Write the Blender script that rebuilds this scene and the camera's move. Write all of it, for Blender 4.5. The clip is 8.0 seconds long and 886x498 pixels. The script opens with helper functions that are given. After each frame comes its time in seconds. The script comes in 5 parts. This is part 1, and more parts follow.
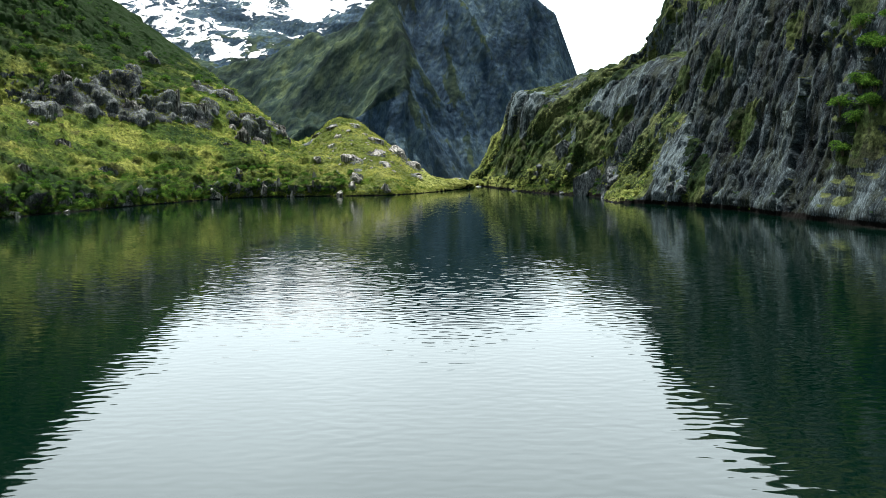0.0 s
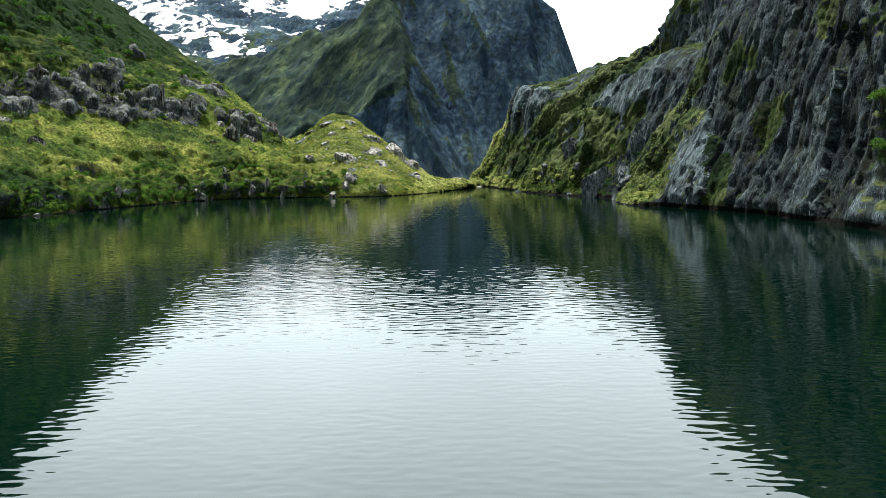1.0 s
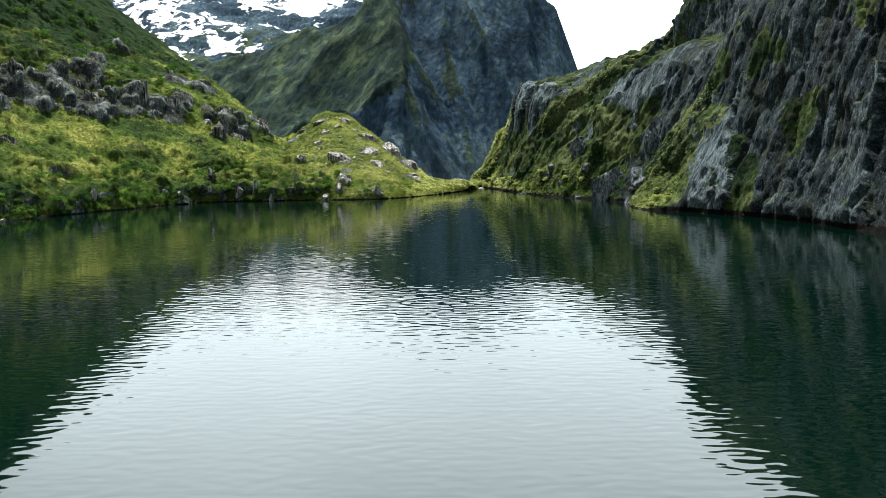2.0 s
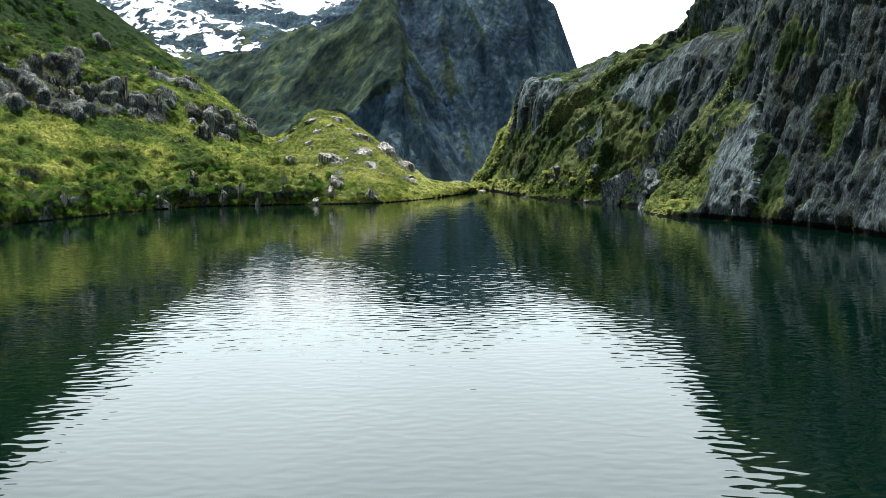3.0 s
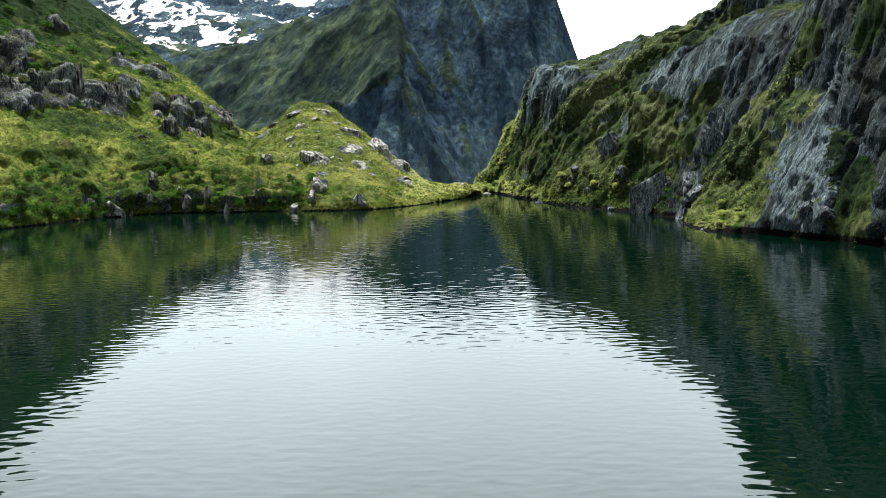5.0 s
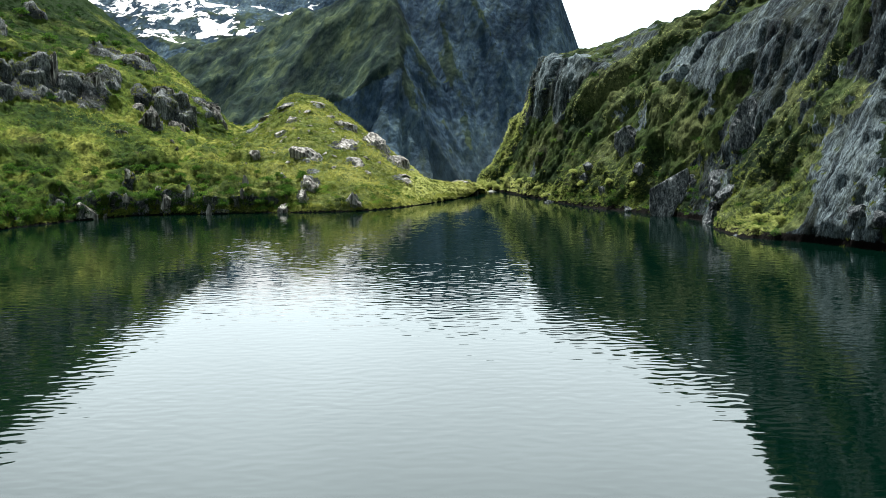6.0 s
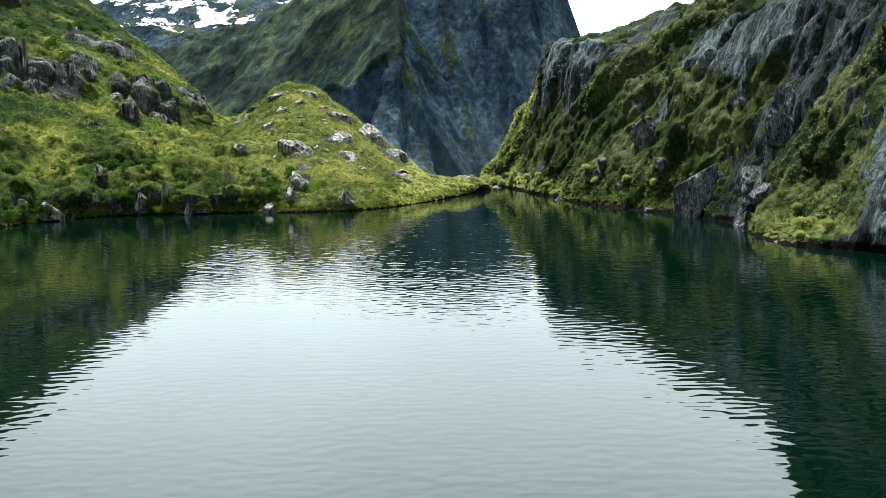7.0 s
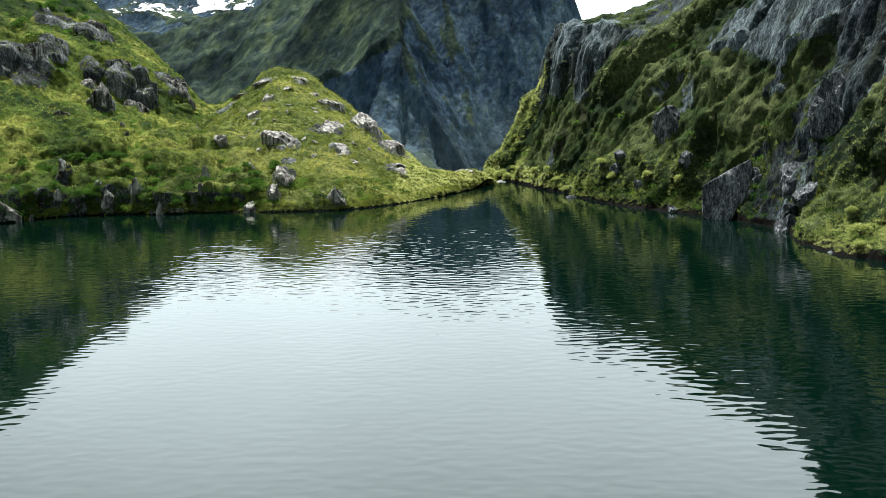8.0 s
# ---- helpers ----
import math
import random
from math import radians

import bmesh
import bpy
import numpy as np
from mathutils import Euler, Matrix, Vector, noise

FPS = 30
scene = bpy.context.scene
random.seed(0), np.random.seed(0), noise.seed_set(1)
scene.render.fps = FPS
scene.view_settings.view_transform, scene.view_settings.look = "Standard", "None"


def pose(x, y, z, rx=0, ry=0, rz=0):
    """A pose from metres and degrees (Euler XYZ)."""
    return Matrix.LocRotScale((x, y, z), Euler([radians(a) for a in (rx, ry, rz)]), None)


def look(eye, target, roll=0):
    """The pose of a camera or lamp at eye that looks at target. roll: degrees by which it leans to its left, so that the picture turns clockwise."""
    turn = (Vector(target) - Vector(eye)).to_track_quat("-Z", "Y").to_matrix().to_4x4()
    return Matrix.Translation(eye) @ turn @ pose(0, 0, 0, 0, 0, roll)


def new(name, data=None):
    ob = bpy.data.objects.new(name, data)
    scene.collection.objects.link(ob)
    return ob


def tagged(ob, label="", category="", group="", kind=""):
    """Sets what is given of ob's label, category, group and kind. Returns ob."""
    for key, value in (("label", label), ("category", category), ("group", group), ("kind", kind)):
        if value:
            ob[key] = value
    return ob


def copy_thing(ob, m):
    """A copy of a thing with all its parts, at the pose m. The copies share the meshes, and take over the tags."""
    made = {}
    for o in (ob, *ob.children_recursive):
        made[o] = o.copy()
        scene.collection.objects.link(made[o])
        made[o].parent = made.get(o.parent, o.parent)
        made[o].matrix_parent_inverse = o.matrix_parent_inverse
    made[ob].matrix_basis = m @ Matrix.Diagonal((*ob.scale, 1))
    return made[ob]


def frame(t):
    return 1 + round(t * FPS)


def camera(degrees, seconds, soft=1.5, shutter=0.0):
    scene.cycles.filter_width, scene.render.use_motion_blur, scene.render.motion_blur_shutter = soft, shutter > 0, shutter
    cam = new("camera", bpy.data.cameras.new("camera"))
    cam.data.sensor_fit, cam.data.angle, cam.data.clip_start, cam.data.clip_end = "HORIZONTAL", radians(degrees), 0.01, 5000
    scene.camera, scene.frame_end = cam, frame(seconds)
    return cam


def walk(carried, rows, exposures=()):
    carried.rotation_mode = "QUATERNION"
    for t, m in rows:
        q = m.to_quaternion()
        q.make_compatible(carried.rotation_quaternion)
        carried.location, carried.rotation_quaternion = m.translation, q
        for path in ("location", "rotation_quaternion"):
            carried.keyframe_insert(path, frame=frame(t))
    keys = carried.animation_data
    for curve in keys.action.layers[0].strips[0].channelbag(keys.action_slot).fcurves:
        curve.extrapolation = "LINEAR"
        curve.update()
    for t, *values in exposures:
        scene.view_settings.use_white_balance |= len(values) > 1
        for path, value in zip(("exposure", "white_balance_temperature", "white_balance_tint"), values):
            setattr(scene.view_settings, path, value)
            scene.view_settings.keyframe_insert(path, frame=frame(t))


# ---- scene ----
cam = camera(47.3, 8.0, soft=0.75)
PATH = [
    (0, (1.97, -0.654, 10.532), (1.925, 1.335, 10.327), -0.9),
    (0.5, (1.848, 5.826, 10.561), (1.803, 7.815, 10.354), -0.9),
    (1, (1.686, 12.212, 10.617), (1.642, 14.201, 10.407), -0.9),
    (1.5, (1.434, 18.534, 10.695), (1.391, 20.522, 10.483), -0.9),
    (3, (1.002, 37.546, 11.005), (0.963, 39.534, 10.789), -1.0),
    (3.5, (0.846, 43.823, 11.117), (0.808, 45.81, 10.899), -1.0),
    (4, (0.669, 50.13, 11.231), (0.632, 52.118, 11.01), -1.0),
    (4.5, (0.529, 56.405, 11.323), (0.493, 58.392, 11.099), -0.9),
    (6, (0.048, 75.198, 11.647), (0.01, 77.183, 11.404), -1.0),
    (6.5, (-0.112, 81.27, 11.743), (-0.151, 83.254, 11.491), -1.1),
    (7, (-0.207, 87.449, 11.918), (-0.247, 89.431, 11.654), -1.1),
    (7.5, (-0.274, 93.828, 12.048), (-0.315, 95.809, 11.771), -1.1),
    (8, (-0.41, 100.242, 12.162), (-0.451, 102.22, 11.872), -1.1),
]
walk(cam, [(t, look(eye, target, roll)) for t, eye, target, roll in PATH])

# ---- light: bright cloud low in the sky, sun high ahead on the left ----
SUN_DIR = Vector((-0.15, 0.42, 0.895)).normalized()
sun = new("sun", bpy.data.lights.new("sun", "SUN"))
sun.data.energy, sun.data.angle, sun.data.color = 6.0, radians(1.0), (1.0, 0.985, 0.95)
sun.matrix_world = look(SUN_DIR * 500, (0, 0, 0))
world = bpy.data.worlds.new("sky")
scene.world = world
world.use_nodes = True
wt = world.node_tree
wt.nodes.clear()


def wnode(kind, **values):
    n = wt.nodes.new(kind)
    for k, v in values.items():
        n.inputs[k].default_value = v
    return n


sky = wt.nodes.new("ShaderNodeTexSky")
sky.sky_type, sky.sun_disc = "NISHITA", False
sky.dust_density, sky.ozone_density = 4.0, 0.4
sky.sun_elevation, sky.sun_rotation = math.asin(SUN_DIR.z), math.atan2(SUN_DIR.x, SUN_DIR.y)
coord = wt.nodes.new("ShaderNodeTexCoord")
cloud = wnode("ShaderNodeTexNoise", Scale=2.2, Detail=6.0, Roughness=0.55)
wt.links.new(coord.outputs["Generated"], cloud.inputs["Vector"])
cover = wt.nodes.new("ShaderNodeMapRange")
cover.inputs[1].default_value, cover.inputs[2].default_value = 0.30, 0.62
cover.inputs[3].default_value, cover.inputs[4].default_value = 0.84, 1.0
wt.links.new(cloud.outputs["Fac"], cover.inputs[0])
split = wt.nodes.new("ShaderNodeSeparateXYZ")
wt.links.new(coord.outputs["Generated"], split.inputs[0])
height = wt.nodes.new("ShaderNodeMapRange")
height.interpolation_type = "SMOOTHSTEP"
height.inputs[1].default_value, height.inputs[2].default_value = 0.39, 0.69
height.inputs[3].default_value, height.inputs[4].default_value = 1.0, 0.06
wt.links.new(split.outputs[2], height.inputs[0])
veil = wt.nodes.new("ShaderNodeMath")
veil.operation = "MULTIPLY"
wt.links.new(cover.outputs[0], veil.inputs[0])
wt.links.new(height.outputs[0], veil.inputs[1])
blend = wt.nodes.new("ShaderNodeMix")
blend.data_type = "RGBA"
wt.links.new(veil.outputs[0], blend.inputs[0])
wt.links.new(sky.outputs[0], blend.inputs[6])
blend.inputs[7].default_value = (32.6, 37.7, 39.4, 1)
# the cloud is thinner and brighter on the sun's side of the sky
glow = wt.nodes.new("ShaderNodeVectorMath")
glow.operation = "DOT_PRODUCT"
glow.inputs[1].default_value = (0.10, 0.99, 0.0)
wt.links.new(coord.outputs["Generated"], glow.inputs[0])
side = wt.nodes.new("ShaderNodeMapRange")
side.interpolation_type = "SMOOTHSTEP"
side.inputs[1].default_value, side.inputs[2].default_value = -0.7, 0.7
side.inputs[3].default_value, side.inputs[4].default_value = 0.46, 1.0
wt.links.new(glow.outputs["Value"], side.inputs[0])
core = wt.nodes.new("ShaderNodeMapRange")
core.interpolation_type = "SMOOTHSTEP"
core.inputs[1].default_value, core.inputs[2].default_value = 0.68, 0.93
core.inputs[3].default_value, core.inputs[4].default_value = 0.72, 1.0
wt.links.new(glow.outputs["Value"], core.inputs[0])
shine = wt.nodes.new("ShaderNodeMath")
shine.operation = "MULTIPLY"
wt.links.new(side.outputs[0], shine.inputs[0])
wt.links.new(core.outputs[0], shine.inputs[1])
rise = wt.nodes.new("ShaderNodeMapRange")
rise.inputs[1].default_value, rise.inputs[2].default_value = 0.10, 0.36
rise.inputs[3].default_value, rise.inputs[4].default_value = 0.038, 0.0455
wt.links.new(split.outputs[2], rise.inputs[0])
power = wt.nodes.new("ShaderNodeMath")
power.operation = "MULTIPLY"
wt.links.new(rise.outputs[0], power.inputs[1])
wt.links.new(shine.outputs[0], power.inputs[0])
back = wnode("ShaderNodeBackground")
wt.links.new(blend.outputs[2], back.inputs["Color"])
wt.links.new(power.outputs[0], back.inputs["Strength"])
wout = wt.nodes.new("ShaderNodeOutputWorld")
wt.links.new(back.outputs[0], wout.inputs[0])
scene.view_settings.exposure = 1.04


# ---- noise on arrays ----
_rng = np.random.RandomState(7)
PERM = np.concatenate([_rng.permutation(256)] * 3)
GRAD = _rng.normal(size=(256, 3))
GRAD /= np.linalg.norm(GRAD, axis=1)[:, None]


def perlin(p):
    """Gradient noise of points p (n, 3), about -1 to 1."""
    i = np.floor(p).astype(int)
    f = p - i
    w = f * f * f * (f * (f * 6 - 15) + 10)
    i &= 255
    total = np.zeros(len(p))
    for dx in (0, 1):
        for dy in (0, 1):
            for dz in (0, 1):
                h = PERM[PERM[PERM[(i[:, 0] + dx) & 255] + ((i[:, 1] + dy) & 255)] + ((i[:, 2] + dz) & 255)] & 255
                g = GRAD[h]
                dot = g[:, 0] * (f[:, 0] - dx) + g[:, 1] * (f[:, 1] - dy) + g[:, 2] * (f[:, 2] - dz)
                weight = (w[:, 0] if dx else 1 - w[:, 0]) * (w[:, 1] if dy else 1 - w[:, 1]) * (w[:, 2] if dz else 1 - w[:, 2])
                total += dot * weight
    return total * 1.6


def fbm(p, scale, octaves=4, rough=0.5, ridged=False):
    p = np.asarray(p, float) / np.asarray(scale, float)
    out, amp, norm = np.zeros(len(p)), 1.0, 0.0
    for _ in range(octaves):
        n = perlin(p)
        out += amp * (1 - 2 * np.abs(n) if ridged else n)
        norm += amp
        p, amp = p * 2.03 + 17.3, amp * rough
    return out / norm


def cells(p, scale):
    """Split space into uneven blocks: a random value per block, a tilt across it, and the gap to the next block."""
    q = np.asarray(p, float) / np.asarray(scale, float)
    base = np.floor(q).astype(int)
    best, second = np.full(len(q), 9.0), np.full(len(q), 9.0)
    key, off = np.zeros(len(q), int), np.zeros_like(q)
    for dx in (-1, 0, 1):
        for dy in (-1, 0, 1):
            for dz in (-1, 0, 1):
                c = base + (dx, dy, dz)
                h = PERM[PERM[PERM[c[:, 0] & 255] + (c[:, 1] & 255)] + (c[:, 2] & 255)] & 255
                rel = q - (c + 0.5 + 0.42 * GRAD[h])
                d = np.sqrt((rel * rel).sum(1))
                nearer = d < best
                second = np.where(nearer, best, np.minimum(second, d))
                key, best = np.where(nearer, h, key), np.where(nearer, d, best)
                off = np.where(nearer[:, None], rel, off)
    return (PERM[key + 7] & 255) / 255.0, (off * GRAD[(key + 91) & 255]).sum(1), second - best


def smooth(a, b, x):
    t = np.clip((x - a) / (b - a), 0, 1)
    return t * t * (3 - 2 * t)


# ---- materials ----
def material(name):
    m = bpy.data.materials.new(name)
    m.use_nodes = True
    t = m.node_tree
    return m, t, t.nodes["Principled BSDF"]


def add(t, kind, links=(), **values):
    """A node with its settings; links: (input, socket) pairs."""
    n = t.nodes.new(kind)
    for k, v in values.items():
        if k in n.inputs:
            n.inputs[k].default_value = v
        else:
            setattr(n, k, v)
    for k, s in links:
        t.links.new(s, n.inputs[k])
    return n


def ramp(t, fac, stops):
    r = t.nodes.new("ShaderNodeValToRGB")
    t.links.new(fac, r.inputs[0])
    while len(r.color_ramp.elements) < len(stops):
        r.color_ramp.elements.new(0.5)
    for e, (at, colour) in zip(r.color_ramp.elements, stops):
        e.position, e.color = at, (*colour, 1)
    return r.outputs[0]


def mixed(t, fac, a, b, mode="MIX"):
    n = t.nodes.new("ShaderNodeMix")
    n.data_type, n.blend_type = "RGBA", mode
    for i, v in ((0, fac), (6, a), (7, b)):
        if hasattr(v, "links"):
            t.links.new(v, n.inputs[i])
        else:
            n.inputs[i].default_value = v if i == 0 else (*v, 1)
    return n.outputs[2]


def place(t, scale=(1, 1, 1), lean=0.0):
    g = t.nodes.new("ShaderNodeNewGeometry")
    at = g.outputs["Position"]
    if lean:
        turn = add(t, "ShaderNodeMapping", [("Vector", at)])
        turn.inputs["Rotation"].default_value = (0, radians(lean), 0)
        at = turn.outputs[0]
    m = add(t, "ShaderNodeMapping", [("Vector", at)])
    m.inputs["Scale"].default_value = scale
    return m.outputs[0]


def fall(t, scale):
    """Texture coordinates along the shore and up the slope, so that streaks run down the fall line."""
    along = add(t, "ShaderNodeAttribute", attribute_name="along").outputs["Fac"]
    up = add(t, "ShaderNodeSeparateXYZ", [(0, add(t, "ShaderNodeNewGeometry").outputs["Position"])])
    both = add(t, "ShaderNodeCombineXYZ", [(0, along), (2, up.outputs["Z"])])
    m = add(t, "ShaderNodeMapping", [("Vector", both.outputs[0])])
    m.inputs["Scale"].default_value = scale
    return m.outputs[0]


def noise_tex(t, vec, scale, detail=5.0, rough=0.6, distortion=0.0):
    return add(t, "ShaderNodeTexNoise", [("Vector", vec)], Scale=scale, Detail=detail, Roughness=rough, Distortion=distortion).outputs["Fac"]


def steps(t, fac, a, b):
    n = t.nodes.new("ShaderNodeMapRange")
    n.interpolation_type = "SMOOTHSTEP"
    t.links.new(fac, n.inputs[0])
    n.inputs[1].default_value, n.inputs[2].default_value = a, b
    return n.outputs[0]


def bump(t, bsdf, height, strength, distance):
    b = add(t, "ShaderNodeBump", [("Height", height)], Strength=strength, Distance=distance)
    t.links.new(b.outputs[0], bsdf.inputs["Normal"])
    return b


ROCK = ((0.0, (0.009, 0.011, 0.013)), (0.42, (0.036, 0.044, 0.050)), (0.7, (0.090, 0.104, 0.112)), (1.0, (0.26, 0.285, 0.295)))


def rock_colour(t, streak=(1, 1, 0.25), lay=place):
    wide = noise_tex(t, lay(t, streak), 0.5, 6, 0.65)
    fine = noise_tex(t, lay(t, streak), 3.1, 8, 0.7, 0.6)
    both = add(t, "ShaderNodeMath", [(0, wide), (1, fine)], operation="ADD").outputs[0]
    half = add(t, "ShaderNodeMath", [(0, both)], operation="MULTIPLY")
    half.inputs[1].default_value = 0.5
    block = add(t, "ShaderNodeAttribute", attribute_name="tone").outputs["Fac"]
    part = add(t, "ShaderNodeMath", [(0, block)], operation="MULTIPLY_ADD")
    part.inputs[1].default_value, part.inputs[2].default_value = 0.19, -0.10
    half = add(t, "ShaderNodeMath", [(0, half.outputs[0]), (1, part.outputs[0])], operation="ADD")
    colour = ramp(t, steps(t, half.outputs[0], 0.34, 0.66), ROCK)
    lichen = steps(t, noise_tex(t, place(t), 3.4, 8, 0.78), 0.55, 0.64)
    spotted = add(t, "ShaderNodeMath", [(0, lichen)], operation="MULTIPLY")
    spotted.inputs[1].default_value = 0.55
    colour = mixed(t, spotted.outputs[0], colour, (0.27, 0.285, 0.28))
    groove = noise_tex(t, lay(t, (1, 1, 0.32)), 7.5, 7, 0.7, 0.5)
    colour = mixed(t, 1.0, colour, ramp(t, steps(t, groove, 0.34, 0.66), ((0.0, (0.35, 0.36, 0.37)), (0.5, (0.95, 0.95, 0.95)), (1.0, (1.75, 1.72, 1.68)))), "MULTIPLY")
    fleck = steps(t, noise_tex(t, place(t, (1, 1, 0.6)), 9.0, 6, 0.8), 0.60, 0.66)
    small = add(t, "ShaderNodeMath", [(0, fleck)], operation="MULTIPLY")
    small.inputs[1].default_value = 0.6
    colour = mixed(t, small.outputs[0], colour, (0.36, 0.375, 0.365))
    bend = noise_tex(t, place(t), 1.3, 3, 0.5)
    warped = add(t, "ShaderNodeVectorMath", [(0, lay(t, streak))], operation="ADD")
    t.links.new(bend, warped.inputs[1])
    crack = add(t, "ShaderNodeTexVoronoi", [("Vector", warped.outputs[0])], feature="DISTANCE_TO_EDGE", Scale=1.25).outputs["Distance"]
    colour = mixed(t, steps(t, crack, -0.02, 0.045), (0.012, 0.013, 0.014), colour)
    rust = steps(t, noise_tex(t, place(t, (1, 1, 0.12)), 0.9, 4), 0.78, 0.9)
    both = add(t, "ShaderNodeMath", [(0, groove), (2, fine)], operation="MULTIPLY_ADD")
    both.inputs[1].default_value = 0.5
    return mixed(t, rust, colour, (0.075, 0.055, 0.045)), both.outputs[0], wide


def grass_colour(t):
    wide = noise_tex(t, place(t), 0.11, 5, 0.6)
    russet = steps(t, noise_tex(t, place(t), 0.17, 5, 0.65), 0.56, 0.68)
    fine = noise_tex(t, place(t), 1.6, 7, 0.7)
    a = ramp(t, steps(t, wide, 0.32, 0.68), ((0.0, (0.015, 0.036, 0.008)), (0.5, (0.070, 0.105, 0.016)), (1.0, (0.185, 0.205, 0.042))))
    b = ramp(t, steps(t, fine, 0.3, 0.7), ((0.0, (0.25, 0.28, 0.2)), (0.6, (1, 1, 1)), (1.0, (1.5, 1.4, 1.2))))
    a = mixed(t, russet, a, (0.060, 0.066, 0.018))
    return mixed(t, 1.0, a, b, "MULTIPLY"), fine


def hill_material(name, streak, stone, turf, band_rise, lay=place):
    """stone, turf: how pale the rock and the plant cover are."""
    m, t, bsdf = material(name)
    rock, fine, wide = rock_colour(t, streak, lay)
    rock = mixed(t, 1.0, rock, stone, "MULTIPLY")
    film = steps(t, noise_tex(t, place(t, (1, 1, 0.5)), 0.35, 7, 0.7), 0.42, 0.66)
    weak = add(t, "ShaderNodeMath", [(0, film)], operation="MULTIPLY")
    weak.inputs[1].default_value = 0.16
    rock = mixed(t, weak.outputs[0], rock, mixed(t, fine, (0.020, 0.030, 0.010), (0.13, 0.15, 0.055)))
    grass, gfine = grass_colour(t)
    pale_turf = add(t, "ShaderNodeAttribute", attribute_name="pale_turf").outputs["Fac"]
    grass = mixed(t, pale_turf, grass, ramp(t, steps(t, gfine, 0.3, 0.7), ((0.0, (0.030, 0.045, 0.012)), (0.5, (0.085, 0.105, 0.028)), (1.0, (0.20, 0.205, 0.07)))))
    heath = add(t, "ShaderNodeAttribute", attribute_name="heath").outputs["Fac"]
    grass = mixed(t, heath, grass, mixed(t, gfine, (0.002, 0.007, 0.002), (0.018, 0.042, 0.009)))
    grass = mixed(t, 1.0, grass, turf, "MULTIPLY")
    veg = add(t, "ShaderNodeAttribute", attribute_name="veg").outputs["Fac"]
    rag = noise_tex(t, place(t), 2.3, 6, 0.7)
    edge = add(t, "ShaderNodeMath", [(0, veg), (1, rag)], operation="ADD").outputs[0]
    mask = steps(t, edge, 0.88, 1.10)
    where = add(t, "ShaderNodeNewGeometry").outputs["Position"]
    level = add(t, "ShaderNodeSeparateXYZ", [(0, where)]).outputs["Z"]
    ragged = add(t, "ShaderNodeMath", [(0, rag), (1, level)], operation="SUBTRACT").outputs[0]
    # near-black waterline: wet rock and the undercut's shade painted as one band
    wet_shade = steps(t, ragged, 0.26 - band_rise, 0.36 - 0.8 * band_rise)
    t.links.new(mixed(t, wet_shade, mixed(t, mask, rock, grass), (0.005, 0.0045, 0.004)), bsdf.inputs["Base Color"])
    bsdf.inputs["Roughness"].default_value = 0.85
    bsdf.inputs["Specular IOR Level"].default_value = 0.03
    bump(t, bsdf, add(t, "ShaderNodeMath", [(0, fine), (1, wide)], operation="ADD").outputs[0], 0.9, 0.5)
    return m


LEFT_MAT = hill_material("tussock_hillside", (1, 1, 0.3), (1.0, 1.0, 0.97), (1.16, 1.15, 1.3), 0.0)
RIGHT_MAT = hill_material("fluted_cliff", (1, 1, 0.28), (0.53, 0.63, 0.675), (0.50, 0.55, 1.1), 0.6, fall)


def rock_material(name, pale, crust_mid=0.20):
    m, t, bsdf = material(name)
    rock, fine, wide = rock_colour(t, (1, 1, 0.3))
    if pale:
        grain = noise_tex(t, place(t, (1, 1, 0.22)), 2.4, 9, 0.72, 0.4)
        crust = ramp(t, steps(t, grain, 0.30, 0.70), ((0.0, (0.045, 0.046, 0.044)), (0.42, (crust_mid, crust_mid, crust_mid * 0.95)), (1.0, (0.56, 0.555, 0.53))))
        rock = mixed(t, 0.8, rock, crust)
        shade = noise_tex(t, place(t), 0.55, 4, 0.6)
        drip = noise_tex(t, place(t, (1, 1, 0.07)), 1.6, 6, 0.65, 0.4)
        rock = mixed(t, 1.0, rock, ramp(t, steps(t, drip, 0.34, 0.66), ((0.0, (0.22, 0.20, 0.18)), (0.5, (0.85, 0.84, 0.82)), (1.0, (1.65, 1.62, 1.55)))), "MULTIPLY")
        rock = mixed(t, 1.0, rock, ramp(t, steps(t, shade, 0.3, 0.7), ((0.0, (0.6, 0.61, 0.61)), (1.0, (1.1, 1.1, 1.1)))), "MULTIPLY")
    t.links.new(rock, bsdf.inputs["Base Color"])
    bsdf.inputs["Roughness"].default_value = 0.85
    bsdf.inputs["Specular IOR Level"].default_value = 0.03
    bump(t, bsdf, fine, 0.8, 0.25)
    return m


ROCK_MAT = rock_material("grey_schist", False)
PALE_MAT = rock_material("lichen_crusted_schist", True, 0.32)
CRAG_MAT = rock_material("weathered_schist", True, 0.095)


def leaf_material(name, dark, mid, light, thinness=0.3):
    m, t, bsdf = material(name)
    tint = add(t, "ShaderNodeAttribute", attribute_name="tint").outputs["Fac"]
    t.links.new(ramp(t, tint, ((0.0, dark), (0.5, mid), (1.0, light))), bsdf.inputs["Base Color"])
    bsdf.inputs["Roughness"].default_value = 0.8
    bsdf.inputs["Specular IOR Level"].default_value = 0.02
    thin = add(t, "ShaderNodeBsdfTranslucent", [("Color", ramp(t, tint, ((0.0, dark), (0.5, mid), (1.0, light))))])
    mix = add(t, "ShaderNodeMixShader", [(1, bsdf.outputs[0]), (2, thin.outputs[0])], Fac=thinness)
    t.links.new(mix.outputs[0], t.nodes["Material Output"].inputs[0])
    return m


